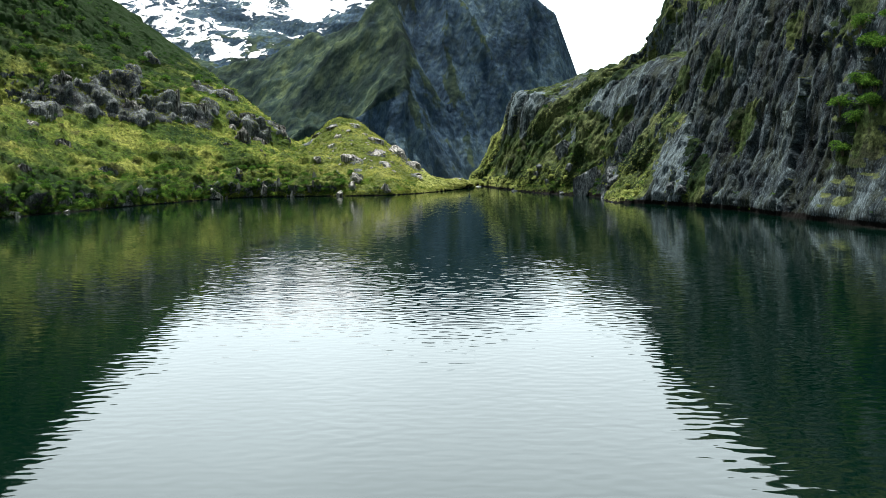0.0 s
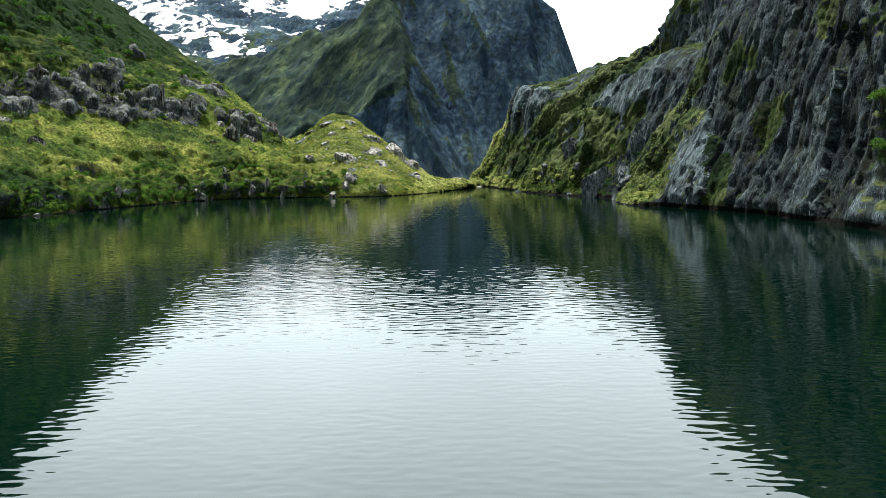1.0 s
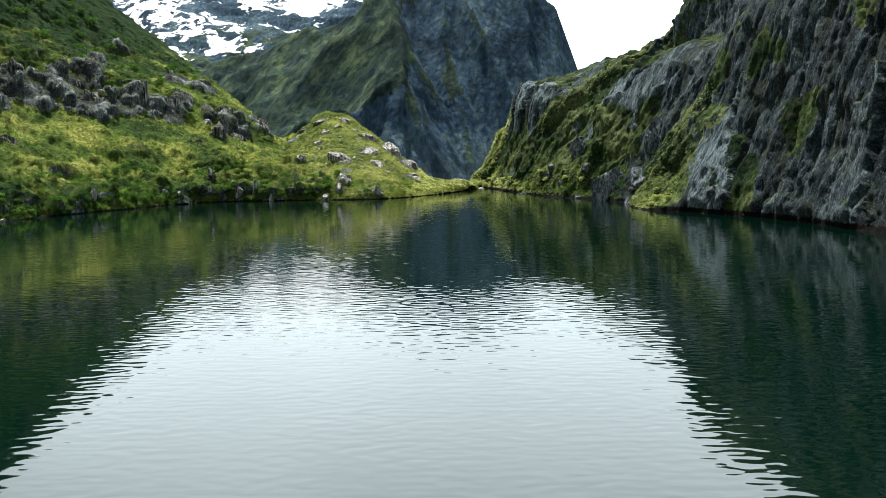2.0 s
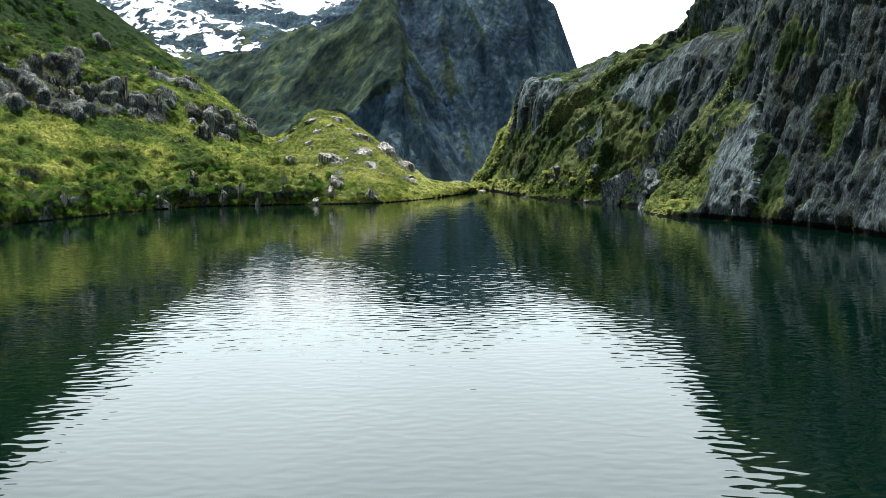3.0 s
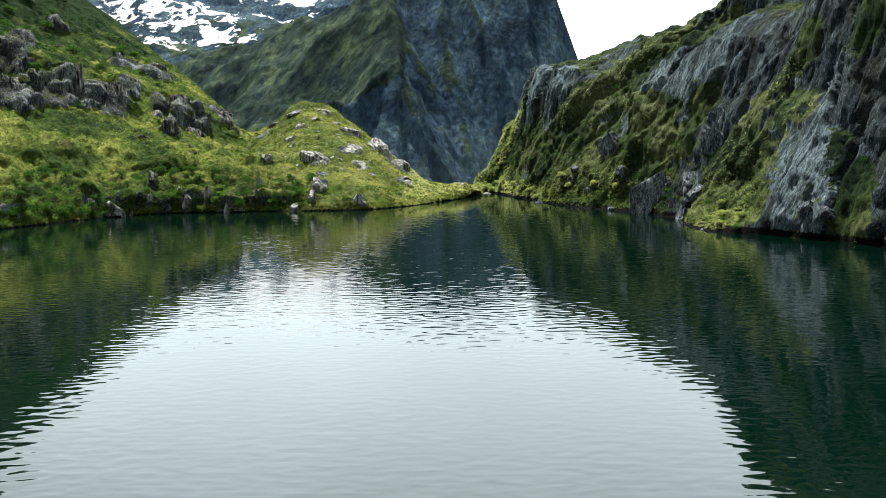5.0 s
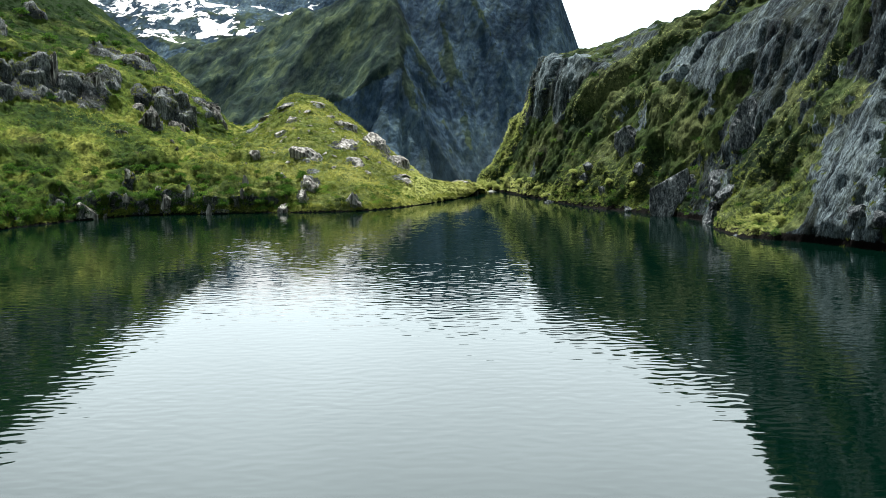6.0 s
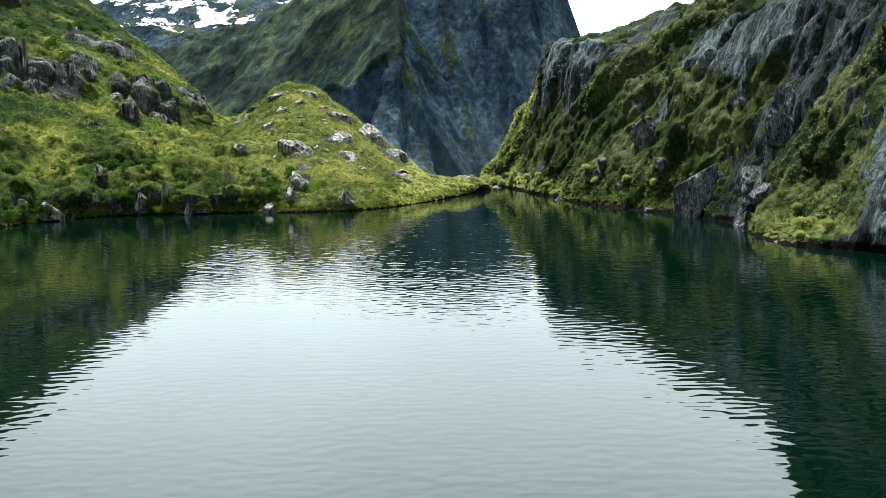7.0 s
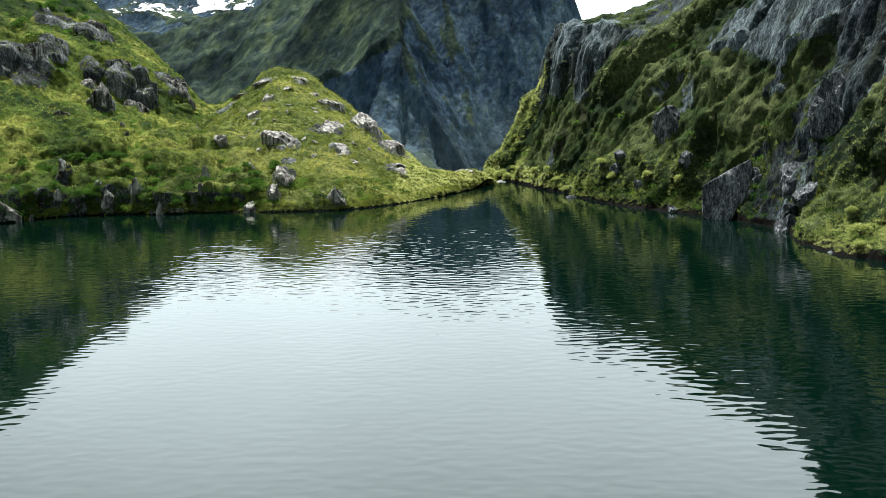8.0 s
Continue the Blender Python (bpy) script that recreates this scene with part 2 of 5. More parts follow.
TUSSOCK_MAT = leaf_material("tussock_blades", (0.018, 0.042, 0.007), (0.200, 0.238, 0.040), (0.58, 0.56, 0.16))
SHRUB_MAT = leaf_material("shrub_leaves", (0.003, 0.013, 0.004), (0.034, 0.092, 0.016), (0.15, 0.26, 0.04), 0.4)
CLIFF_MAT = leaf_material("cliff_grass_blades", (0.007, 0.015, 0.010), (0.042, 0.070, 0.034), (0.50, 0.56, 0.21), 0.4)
MOSS_MAT = leaf_material("fern_fronds", (0.05, 0.085, 0.022), (0.26, 0.315, 0.085), (0.64, 0.67, 0.27), 0.45)


def water_material():
    m, t, bsdf = material("lake_water")
    bsdf.inputs["Base Color"].default_value = (0.0003, 0.0046, 0.0028, 1)
    bsdf.inputs["Roughness"].default_value = 0.03
    bsdf.inputs["IOR"].default_value = 1.333
    near = noise_tex(t, place(t, (1.15, 1.9, 1)), 1.0, 0.0, 0.4, 0.25)
    broad = noise_tex(t, place(t, (0.14, 0.30, 1)), 1.0, 1.0, 0.5)
    gust = steps(t, noise_tex(t, place(t, (0.012, 0.02, 1)), 1.0, 2.0, 0.5), 0.25, 0.60)
    height = add(t, "ShaderNodeMath", [(0, near), (1, broad)], operation="ADD").outputs[0]
    tiny = noise_tex(t, place(t, (2.4, 3.2, 1)), 1.0, 1.0, 0.5)
    small = add(t, "ShaderNodeMath", [(0, tiny), (2, height)], operation="MULTIPLY_ADD")
    small.inputs[1].default_value = 0.05
    height = small.outputs[0]
    lifted = add(t, "ShaderNodeMath", [(0, height), (1, gust)], operation="MULTIPLY").outputs[0]
    bump(t, bsdf, lifted, 1.0, 0.0165)
    return m


WATER_MAT = water_material()


def mountain_material(name):
    m, t, bsdf = material(name)
    streak = noise_tex(t, place(t, (1, 0.8, 0.14), -14), 0.16, 8, 0.65, 0.2)
    fine = noise_tex(t, place(t, (1, 1, 0.5), -12), 0.14, 6, 0.6)
    both = add(t, "ShaderNodeMath", [(0, streak), (1, fine)], operation="ADD").outputs[0]
    half = add(t, "ShaderNodeMath", [(0, both)], operation="MULTIPLY")
    half.inputs[1].default_value = 0.5
    # the blue of distance haze is mixed into the rock and plant colours
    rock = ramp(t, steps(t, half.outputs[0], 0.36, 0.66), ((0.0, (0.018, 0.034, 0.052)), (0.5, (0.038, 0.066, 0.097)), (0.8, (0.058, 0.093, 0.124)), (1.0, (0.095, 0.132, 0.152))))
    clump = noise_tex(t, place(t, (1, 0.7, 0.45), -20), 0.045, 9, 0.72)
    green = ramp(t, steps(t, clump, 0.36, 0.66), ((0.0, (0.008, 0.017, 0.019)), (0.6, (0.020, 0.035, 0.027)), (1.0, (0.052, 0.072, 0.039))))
    veg = add(t, "ShaderNodeAttribute", attribute_name="veg").outputs["Fac"]
    mask = steps(t, add(t, "ShaderNodeMath", [(0, veg), (1, clump)], operation="ADD").outputs[0], 0.90, 1.16)
    colour = mixed(t, mask, rock, green)
    runs = steps(t, noise_tex(t, place(t, (1, 0.8, 0.16), -24), 0.11, 7, 0.62, 0.3), 0.46, 0.62)
    thin = add(t, "ShaderNodeMath", [(0, runs)], operation="MULTIPLY")
    thin.inputs[1].default_value = 0.38
    colour = mixed(t, thin.outputs[0], colour, mixed(t, fine, (0.012, 0.022, 0.018), (0.070, 0.092, 0.050)))
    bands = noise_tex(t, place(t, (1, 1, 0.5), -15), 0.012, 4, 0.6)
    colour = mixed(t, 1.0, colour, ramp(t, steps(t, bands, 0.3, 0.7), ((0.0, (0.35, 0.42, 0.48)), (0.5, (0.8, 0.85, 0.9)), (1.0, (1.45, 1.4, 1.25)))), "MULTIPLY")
    # mist at the mountain's foot, put in as a pale blue-grey surface colour
    rag = noise_tex(t, place(t, (1, 1, 0.4)), 0.03, 6, 0.6)
    level = add(t, "ShaderNodeSeparateXYZ", [(0, add(t, "ShaderNodeNewGeometry").outputs["Position"])]).outputs["Z"]
    mist_level = add(t, "ShaderNodeMath", [(0, rag), (2, level)], operation="MULTIPLY_ADD")
    mist_level.inputs[1].default_value = 160.0
    foot_mist = add(t, "ShaderNodeMapRange", [(0, mist_level.outputs[0])], interpolation_type="SMOOTHSTEP")
    foot_mist.inputs[1].default_value, foot_mist.inputs[2].default_value, foot_mist.inputs[3].default_value, foot_mist.inputs[4].default_value = 20.0, 110.0, 0.30, 0.0
    colour = mixed(t, foot_mist.outputs[0], colour, mixed(t, fine, (0.045, 0.072, 0.078), (0.15, 0.19, 0.185)))
    snow = add(t, "ShaderNodeAttribute", attribute_name="snow").outputs["Fac"]
    streak_a = noise_tex(t, place(t, (0.45, 1, 1.1), 38), 0.05, 7, 0.62)
    streak_b = noise_tex(t, place(t, (0.45, 1, 1.1), -32), 0.04, 7, 0.62)
    drift = add(t, "ShaderNodeMath", [(0, streak_a), (1, streak_b)], operation="MAXIMUM").outputs[0]
    drift = add(t, "ShaderNodeMath", [(0, drift)], operation="SUBTRACT")
    drift.inputs[1].default_value = 0.05
    drift = drift.outputs[0]
    smask = steps(t, add(t, "ShaderNodeMath", [(0, snow), (1, drift)], operation="ADD").outputs[0], 0.97, 1.0)
    colour = mixed(t, smask, colour, (0.86, 0.88, 0.9))
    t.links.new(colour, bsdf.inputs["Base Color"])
    bsdf.inputs["Roughness"].default_value = 0.9
    bsdf.inputs["Specular IOR Level"].default_value = 0.02
    bump(t, bsdf, fine, 1.0, 3.0)
    return m


PEAK_MAT = mountain_material("mountain_rock")


# ---- surfaces ----
def grid_mesh(name, pts, mat, attributes=None, smooth_faces=True):
    """A sheet from an array of points (rows, columns, 3)."""
    nu, nv = pts.shape[:2]
    idx = np.arange(nu * nv).reshape(nu, nv)
    quads = np.stack([idx[:-1, :-1], idx[1:, :-1], idx[1:, 1:], idx[:-1, 1:]], -1).reshape(-1, 4)
    me = bpy.data.meshes.new(name)
    me.from_pydata(pts.reshape(-1, 3).tolist(), [], quads.tolist())
    me.materials.append(mat)
    me.polygons.foreach_set("use_smooth", np.full(len(quads), smooth_faces))
    for key, value in (attributes or {}).items():
        me.attributes.new(key, "FLOAT", "POINT").data.foreach_set("value", np.asarray(value, np.float32).ravel())
    me.update()
    return new(name, me)


def normals_of(pts):
    du, dv = np.gradient(pts, axis=0), np.gradient(pts, axis=1)
    n = np.cross(du, dv)
    n /= np.linalg.norm(n, axis=-1, keepdims=True) + 1e-9
    return n


def spline(keys, at):
    """Smooth rows between the key rows (k, ...) at positions in 0..k-1."""
    k = len(keys)
    i = np.clip(np.floor(at).astype(int), 0, k - 2)
    f = (at - i).reshape((-1,) + (1,) * (keys.ndim - 1))
    a, b, c, d = keys[np.maximum(i - 1, 0)], keys[i], keys[i + 1], keys[np.minimum(i + 2, k - 1)]
    m0, m1 = (c - a) * 0.5, (d - b) * 0.5
    return (2 * f**3 - 3 * f**2 + 1) * b + (f**3 - 2 * f**2 + f) * m0 + (-2 * f**3 + 3 * f**2) * c + (f**3 - f**2) * m1


def hillside(stations, nu, nv):
    """A slope lofted along a shore. A station: shore x, y, heading inland in degrees from north (to the right), and (distance, height) pairs."""
    keys = []
    for x, y, heading, profile in stations:
        p = np.array([(-14, -7), (-4, -2.5), (0, 0)] + list(profile), float)
        s = np.r_[0, np.cumsum(np.hypot(*np.diff(p, axis=0).T) ** 0.8)]
        v = np.linspace(0, s[-1], nv)
        d, z = np.interp(v, s, p[:, 0]), np.interp(v, s, p[:, 1])
        for _ in range(2):
            z[1:-1] = (z[:-2] + 2 * z[1:-1] + z[2:]) / 4
        h = radians(heading)
        keys.append(np.stack([x + d * math.sin(h), y + d * math.cos(h), z], -1))
    keys = np.array(keys)
    shore = keys[:, nv // 8, :2]
    step = np.hypot(*np.diff(shore, axis=0).T)
    s = np.r_[0, np.cumsum(step * np.where(keys[1:, 0, 1] < 125, 0.15, 1.0))]
    at = np.interp(np.linspace(0, s[-1], nu), s, np.arange(len(keys)))
    return spline(keys, at)


def bank(shore, x, y, heading, *profile):
    shore.append((x, y, heading, profile))


LEFT = []
bank(LEFT, -125, -40, -95, (4, 3), (20, 16), (40, 36), (80, 70), (130, 100))
bank(LEFT, -110, 60, -85, (3, 3), (15, 13), (30, 30), (60, 62), (110, 95))
bank(LEFT, -84, 125, -72, (3, 2.6), (12, 10), (28, 30), (50, 62), (100, 105))
bank(LEFT, -71, 157, -64, (1.6, 2.6), (3, 4), (12, 8), (26, 19), (32, 27), (46, 52), (62, 78), (100, 116))
bank(LEFT, -60, 187, -53, (1.5, 2.6), (3, 3.6), (10, 5.5), (21, 11), (33, 17), (39.5, 21), (44.5, 28.5), (60, 41), (74, 65), (90, 98), (125, 125))
bank(LEFT, -47, 211, -41, (1.5, 2.6), (3, 3.8), (8, 5), (16, 10), (30, 16.3), (36, 19.4), (41, 26.2), (50, 29.5), (68, 37), (85, 52), (110, 72))
bank(LEFT, -35, 213.5, -20, (1.5, 2.6), (3, 3.8), (10, 6), (20, 8.7), (34, 10), (43, 12.8), (48, 18), (58, 21), (77, 25.5), (110, 30))
bank(LEFT, -28, 214, -14, (1.5, 2.4), (3, 3.4), (10, 5.6), (20, 8), (34, 9.3), (50, 10.4), (66, 11.8), (76, 12.4), (86, 11), (115, 4))
bank(LEFT, -21, 214, -9, (1.4, 1.6), (10, 5), (18, 7.7), (25, 9), (45, 13.4), (58, 17.4), (68, 18.6), (80, 17), (95, 11), (125, -8))
bank(LEFT, -14, 215, -5, (1.4, 1.4), (10, 4.2), (20, 6.6), (30, 8.8), (46, 10.6), (60, 11.3), (74, 8.5), (90, 0), (120, -40))
bank(LEFT, -8, 221, 0, (3, 1.2), (10, 2.6), (22, 4.0), (32, 3.6), (50, 0), (70, -14), (110, -60))
bank(LEFT, -4.4, 227.5, 8, (1.2, 0.7), (5, 1.6), (11, 2.4), (18, 1.8), (34, -8), (60, -40), (100, -90))
bank(LEFT, 0, 236.5, 14, (1, 0.6), (3, 1.3), (8, 2.4), (12, 1.6), (26, -12), (50, -45), (90, -100))
bank(LEFT, 2.0, 246, 38, (0.8, 0.9), (2.5, 1.6), (4, 0.6), (7, -4), (20, -22), (45, -60), (80, -110))
RIGHT = []
bank(RIGHT, 3, 274, 60, (1, -6), (6, 0), (12, 10), (17, 19), (30, 22), (60, 26), (90, 30))
bank(RIGHT, 2.4, 260, 78, (1.2, 1), (2.8, 3), (5, 6), (7.6, 10), (9.8, 13.5), (11.8, 18), (13.2, 22.4), (15, 24), (20, 24.4), (32, 26), (60, 32), (90, 40))
bank(RIGHT, 6.8, 251, 72, (1, 1.4), (2.8, 5), (5.2, 11), (7.6, 18), (9.4, 22.8), (13, 23.6), (30, 26), (60, 32), (90, 40))
bank(RIGHT, 10.5, 238, 66, (1, 1.5), (2.6, 5), (4.5, 11), (7, 19), (9, 22.4), (15, 24), (22, 27.2), (34, 27.6), (60, 29), (90, 38))
bank(RIGHT, 16.5, 217, 60, (1, 1.2), (4, 5.5), (7, 10), (10, 14.5), (15, 20.5), (19, 25.8), (22, 27.6), (30, 27.2), (44, 28.5), (90, 46))
bank(RIGHT, 23, 205, 60, (1, 1.5), (3, 5), (5, 9.5), (7.5, 14.5), (11, 21), (14.5, 25.2), (18, 26), (24.5, 26.8), (26, 36), (28.5, 44), (38, 51), (50, 58), (90, 72))
bank(RIGHT, 28.3, 193, 65, (1, 1.2), (3, 5), (6, 12), (9, 18), (11.5, 23), (15.5, 26.6), (19.6, 28.6), (21, 37.5), (26, 45), (36, 54), (60, 66), (90, 78))
bank(RIGHT, 27.4, 181, 66, (1, 0.8), (4, 2), (7.5, 5), (11, 10), (14, 15.5), (16, 21), (18, 26), (23, 36), (29, 46), (45, 60), (85, 78))
bank(RIGHT, 28.6, 175.2, 64, (1, 0.8), (4, 2), (7, 4.5), (10, 9), (13, 16), (15, 22), (17, 27), (22, 38), (28, 48), (44, 61), (85, 79))
bank(RIGHT, 33.4, 170.8, 62, (0.6, 1.5), (2, 4), (5, 8.5), (8, 14), (11, 22), (14, 29), (19, 40), (26, 50), (42, 62), (82, 79))
bank(RIGHT, 35, 168, 60, (0.6, 1.5), (2, 4.5), (5, 9), (8, 16), (11, 25), (15, 35), (21, 46), (34, 58), (75, 78))
bank(RIGHT, 42, 155, 60, (0.5, 1.5), (2, 4.5), (4, 9), (6, 17), (8, 24), (12, 36), (18, 48), (35, 62), (75, 82))
bank(RIGHT, 47, 132, 66, (0.5, 1.5), (2, 4.5), (4, 9), (6, 17), (8, 25), (12, 37), (18, 50), (35, 64), (75, 84))
bank(RIGHT, 56, 102, 70, (0.5, 1.5), (3, 6), (6, 12), (9, 22), (16, 36), (30, 52), (80, 80))
bank(RIGHT, 85, 40, 75, (1, 2), (6, 8), (14, 18), (30, 40), (50, 56), (100, 85))
bank(RIGHT, 110, -60, 95, (2, 2), (10, 9), (24, 22), (50, 46), (110, 85))
REAR = []
bank(REAR, 112, -55, 95, (2, 2), (12, 10), (30, 24), (70, 50), (130, 80))
bank(REAR, 85, -150, 135, (2, 2), (12, 8), (30, 20), (70, 44), (130, 70))
bank(REAR, 0, -190, 180, (2, 2), (12, 8), (30, 18), (70, 40), (130, 66))
bank(REAR, -95, -150, 225, (2, 2), (12, 8), (30, 20), (70, 44), (130, 70))
bank(REAR, -126, -36, 268, (4, 3), (20, 16), (40, 36), (80, 70), (130, 100))


# grassy ledges on the cliff: x, y, z, reach
LEDGES = [
    (17.3, 233, 14.3, 2.5), (22, 227.6, 16.5, 3.2), (27.2, 225, 19.5, 3.5), (31.4, 222.5, 22.5, 4), (34.4, 212, 25.5, 4.5), (39, 217, 28.5, 5),
    (28.1, 180, 0.5, 5), (31.5, 184.4, 3, 3), (35.2, 185.2, 8, 2.4), (39.3, 182.7, 14.1, 2.6), (41.5, 182.4, 20.2, 2.4),
    (38.5, 163.5, 2.0, 2.2), (39, 165, 6, 2), (39.4, 168.8, 10, 2), (50.5, 152.4, 27.5, 4), (53.5, 136.5, 27.5, 4), (52, 128, 11.6, 6),
    (46, 157, 14.7, 2), (27.6, 211, 14.2, 3),
]


# grassy ramps that climb across the cliff: lines of x, y, z
RAMPS = [
    [(17.3, 233, 14.3), (19.2, 232.3, 15.3), (22.3, 229, 17.4), (25.7, 228.3, 19.6), (28.6, 226.3, 22), (31.9, 224, 24.3), (35, 219, 26), (39, 217, 28)],
    [(22.4, 224.4, 13.5), (26.5, 221.3, 15), (28.6, 210, 13.5)],
    [(31, 186, 3), (32.7, 187.9, 6), (34.3, 187.7, 10), (37.3, 188.5, 13.6), (40.2, 186.5, 17.5), (42.2, 185, 19.5)],
    [(35.7, 184.8, 7.8), (38.4, 183.3, 11.7), (39.5, 178, 13)],
    [(27.7, 184.2, 0.5), (30.5, 184.2, 1.6), (33.3, 182.2, 3.5), (34.1, 179.9, 4.7)],
    [(14.6, 225.3, 2.5), (18.8, 220, 4.7), (21.2, 211, 5.8), (22.7, 208, 4.9)],
    [(3.6, 259, 2), (6.6, 259.8, 6.5), (9.8, 260, 11)],
]


# dark moss hanging on the cliff: x, y, z, reach
MOSS = [
    (44.7, 158.4, 13.3, 4), (44.1, 157.9, 10.6, 2.5), (39.4, 165.3, 7.9, 1.8), (38.7, 163, 4.5, 1.8), (38.9, 162, 1.1, 1.8), (41.6, 184.2, 22, 1.8), (42.6, 172.1, 22.4, 3.5),
    (44.9, 167.8, 22.3, 2.5), (30, 187.7, 6, 3), (33.6, 183.5, 6.9, 2), (28.4, 204.7, 14.9, 2.5), (31.5, 200.1, 15.8, 2.5), (33, 198.4, 16.2, 2), (16.7, 227.8, 7.1, 4.5),
    (19.5, 219.1, 7.7, 4.5), (22.8, 209.7, 8, 4.5), (25.9, 207.7, 9.5, 4), (13.7, 232.9, 7.4, 5), (10.4, 247.8, 6.1, 5), (28.9, 202, 10.9, 2), (29.6, 178.5, 1.6, 5), (29, 183, 1, 4), (30.6, 176.5, 2, 4),
]
# bare grey rock of the cliff's top and faces: x, y, z, reach
BARE_TOP = [
    (14.5, 251, 21, 4), (18.2, 241.2, 22.3, 4), (21.4, 231.3, 21.2, 2.6), (21.8, 222, 12.7, 3.6), (29.9, 210.2, 18.6, 4.5), (31.4, 205.5, 18.2, 4.5),
    (27.8, 211.3, 17.5, 3.5), (30, 202.4, 13.2, 2.6), (24.1, 216.4, 12.3, 3), (13.5, 237.1, 12.3, 2), (30.4, 201.8, 15.5, 3),
]
BARE_FACE = [
    (33.5, 198.4, 19, 4), (37.1, 195.3, 17.5, 5),
    (37.8, 198.7, 23.2, 7), (43.1, 166.6, 18.1, 8), (45.7, 151.5, 10, 7), (36.1, 168.9, 7, 5), (36.2, 184.7, 9.7, 2.6), (33.2, 187.5, 11.8, 3), (42.2, 159.3, 6.1, 4.5),
    (37.9, 171.8, 10.5, 3), (47.2, 165, 25, 8), (46.5, 153.8, 15.4, 5), (40.1, 170.2, 13.7, 4), (43.6, 150.2, 5, 6),
]


# paler, lichen-crusted faces of the cliff: x, y, z, reach
LICHEN = [(33.2, 187.5, 11.8, 4), (36.2, 184.7, 9.7, 4), (37.9, 171.8, 10.5, 4), (29.1, 190.7, 2.7, 3)]


def spots_near(q, spots):
    """How near each point lies to one of the spots, 0 to 1."""
    near = np.zeros(len(q))
    for x, y, z, r in spots:
        near = np.maximum(near, np.exp(-((q[:, 0] - x) ** 2 + (q[:, 1] - y) ** 2 + (q[:, 2] - z) ** 2) / r**2))
    return near


def ramp_near(q, reach):
    """How near each point lies to one of the grassy ramps, 0 to 1."""
    near = np.zeros(len(q))
    for line in RAMPS:
        for a, b in zip(line, line[1:]):
            a, b = np.array(a), np.array(b)
            f = np.clip(((q - a) @ (b - a)) / ((b - a) @ (b - a)), 0, 1)
            d = np.linalg.norm(q - a - f[:, None] * (b - a), axis=1)
            near = np.maximum(near, np.exp(-((d / reach) ** 2)))
    return near


# bare rock breaking through the grass of the left bank and knoll: x, y, reach
OUTCROPS = [
    (-62.1, 244.3, 3.6), (-66.9, 268.5, 3.1), (-61.6, 253.6, 2.5), (-61.1, 269.1, 3.2), (-56.3, 254, 1.7), (-52.5, 255.1, 2.0), (-49.8, 255.5, 2.2), (-47.3, 266, 2.9), (-82.1, 274.1, 2.0), (-78.8, 246.8, 2.5),
    (-77.6, 238.5, 3.1), (-79.5, 232.3, 4.1), (-73.6, 230.4, 3.9), (-71.4, 235.6, 3.2), (-68.7, 236.4, 2.5), (-76, 229.6, 3.9), (-67.4, 240, 3.9), (-83, 224, 4.1), (-87.5, 214, 4.1), (-86, 222, 3.2),
    (-51.6, 244.6, 1.7),
]
OUTCROPS += [
    (-23.2, 230.4, 2.2), (-19, 240.9, 2.4), (-14.4, 250.2, 2.8), (-10.7, 244.9, 2.8), (-16.3, 231.6, 1.6), (-21.7, 220.7, 1.5), (-21.9, 225, 1.0), (-20.8, 257.3, 1.8), (-9, 233, 1.8), (-39.3, 268, 2.0), (-32.9, 267.7, 1.6), (-37.7, 272, 1.4),
    (-26.8, 268.8, 1.5), (-30.2, 257.8, 1.2), (-30.4, 246.8, 1.1), (-38.2, 215.6, 0.8), (-31, 219.4, 0.8), (-47, 217.6, 0.9), (-50, 208.9, 1.4), (-41, 214.5, 0.9), (-22.2, 216.3, 1.0), (-15.1, 216.1, 1.0),
]


def along_shore(pts):
    """The distance along the shore of each row of a slope."""
    mid = pts[:, pts.shape[1] // 6, :2]
    return np.r_[0, np.cumsum(np.hypot(*np.diff(mid, axis=0).T))]


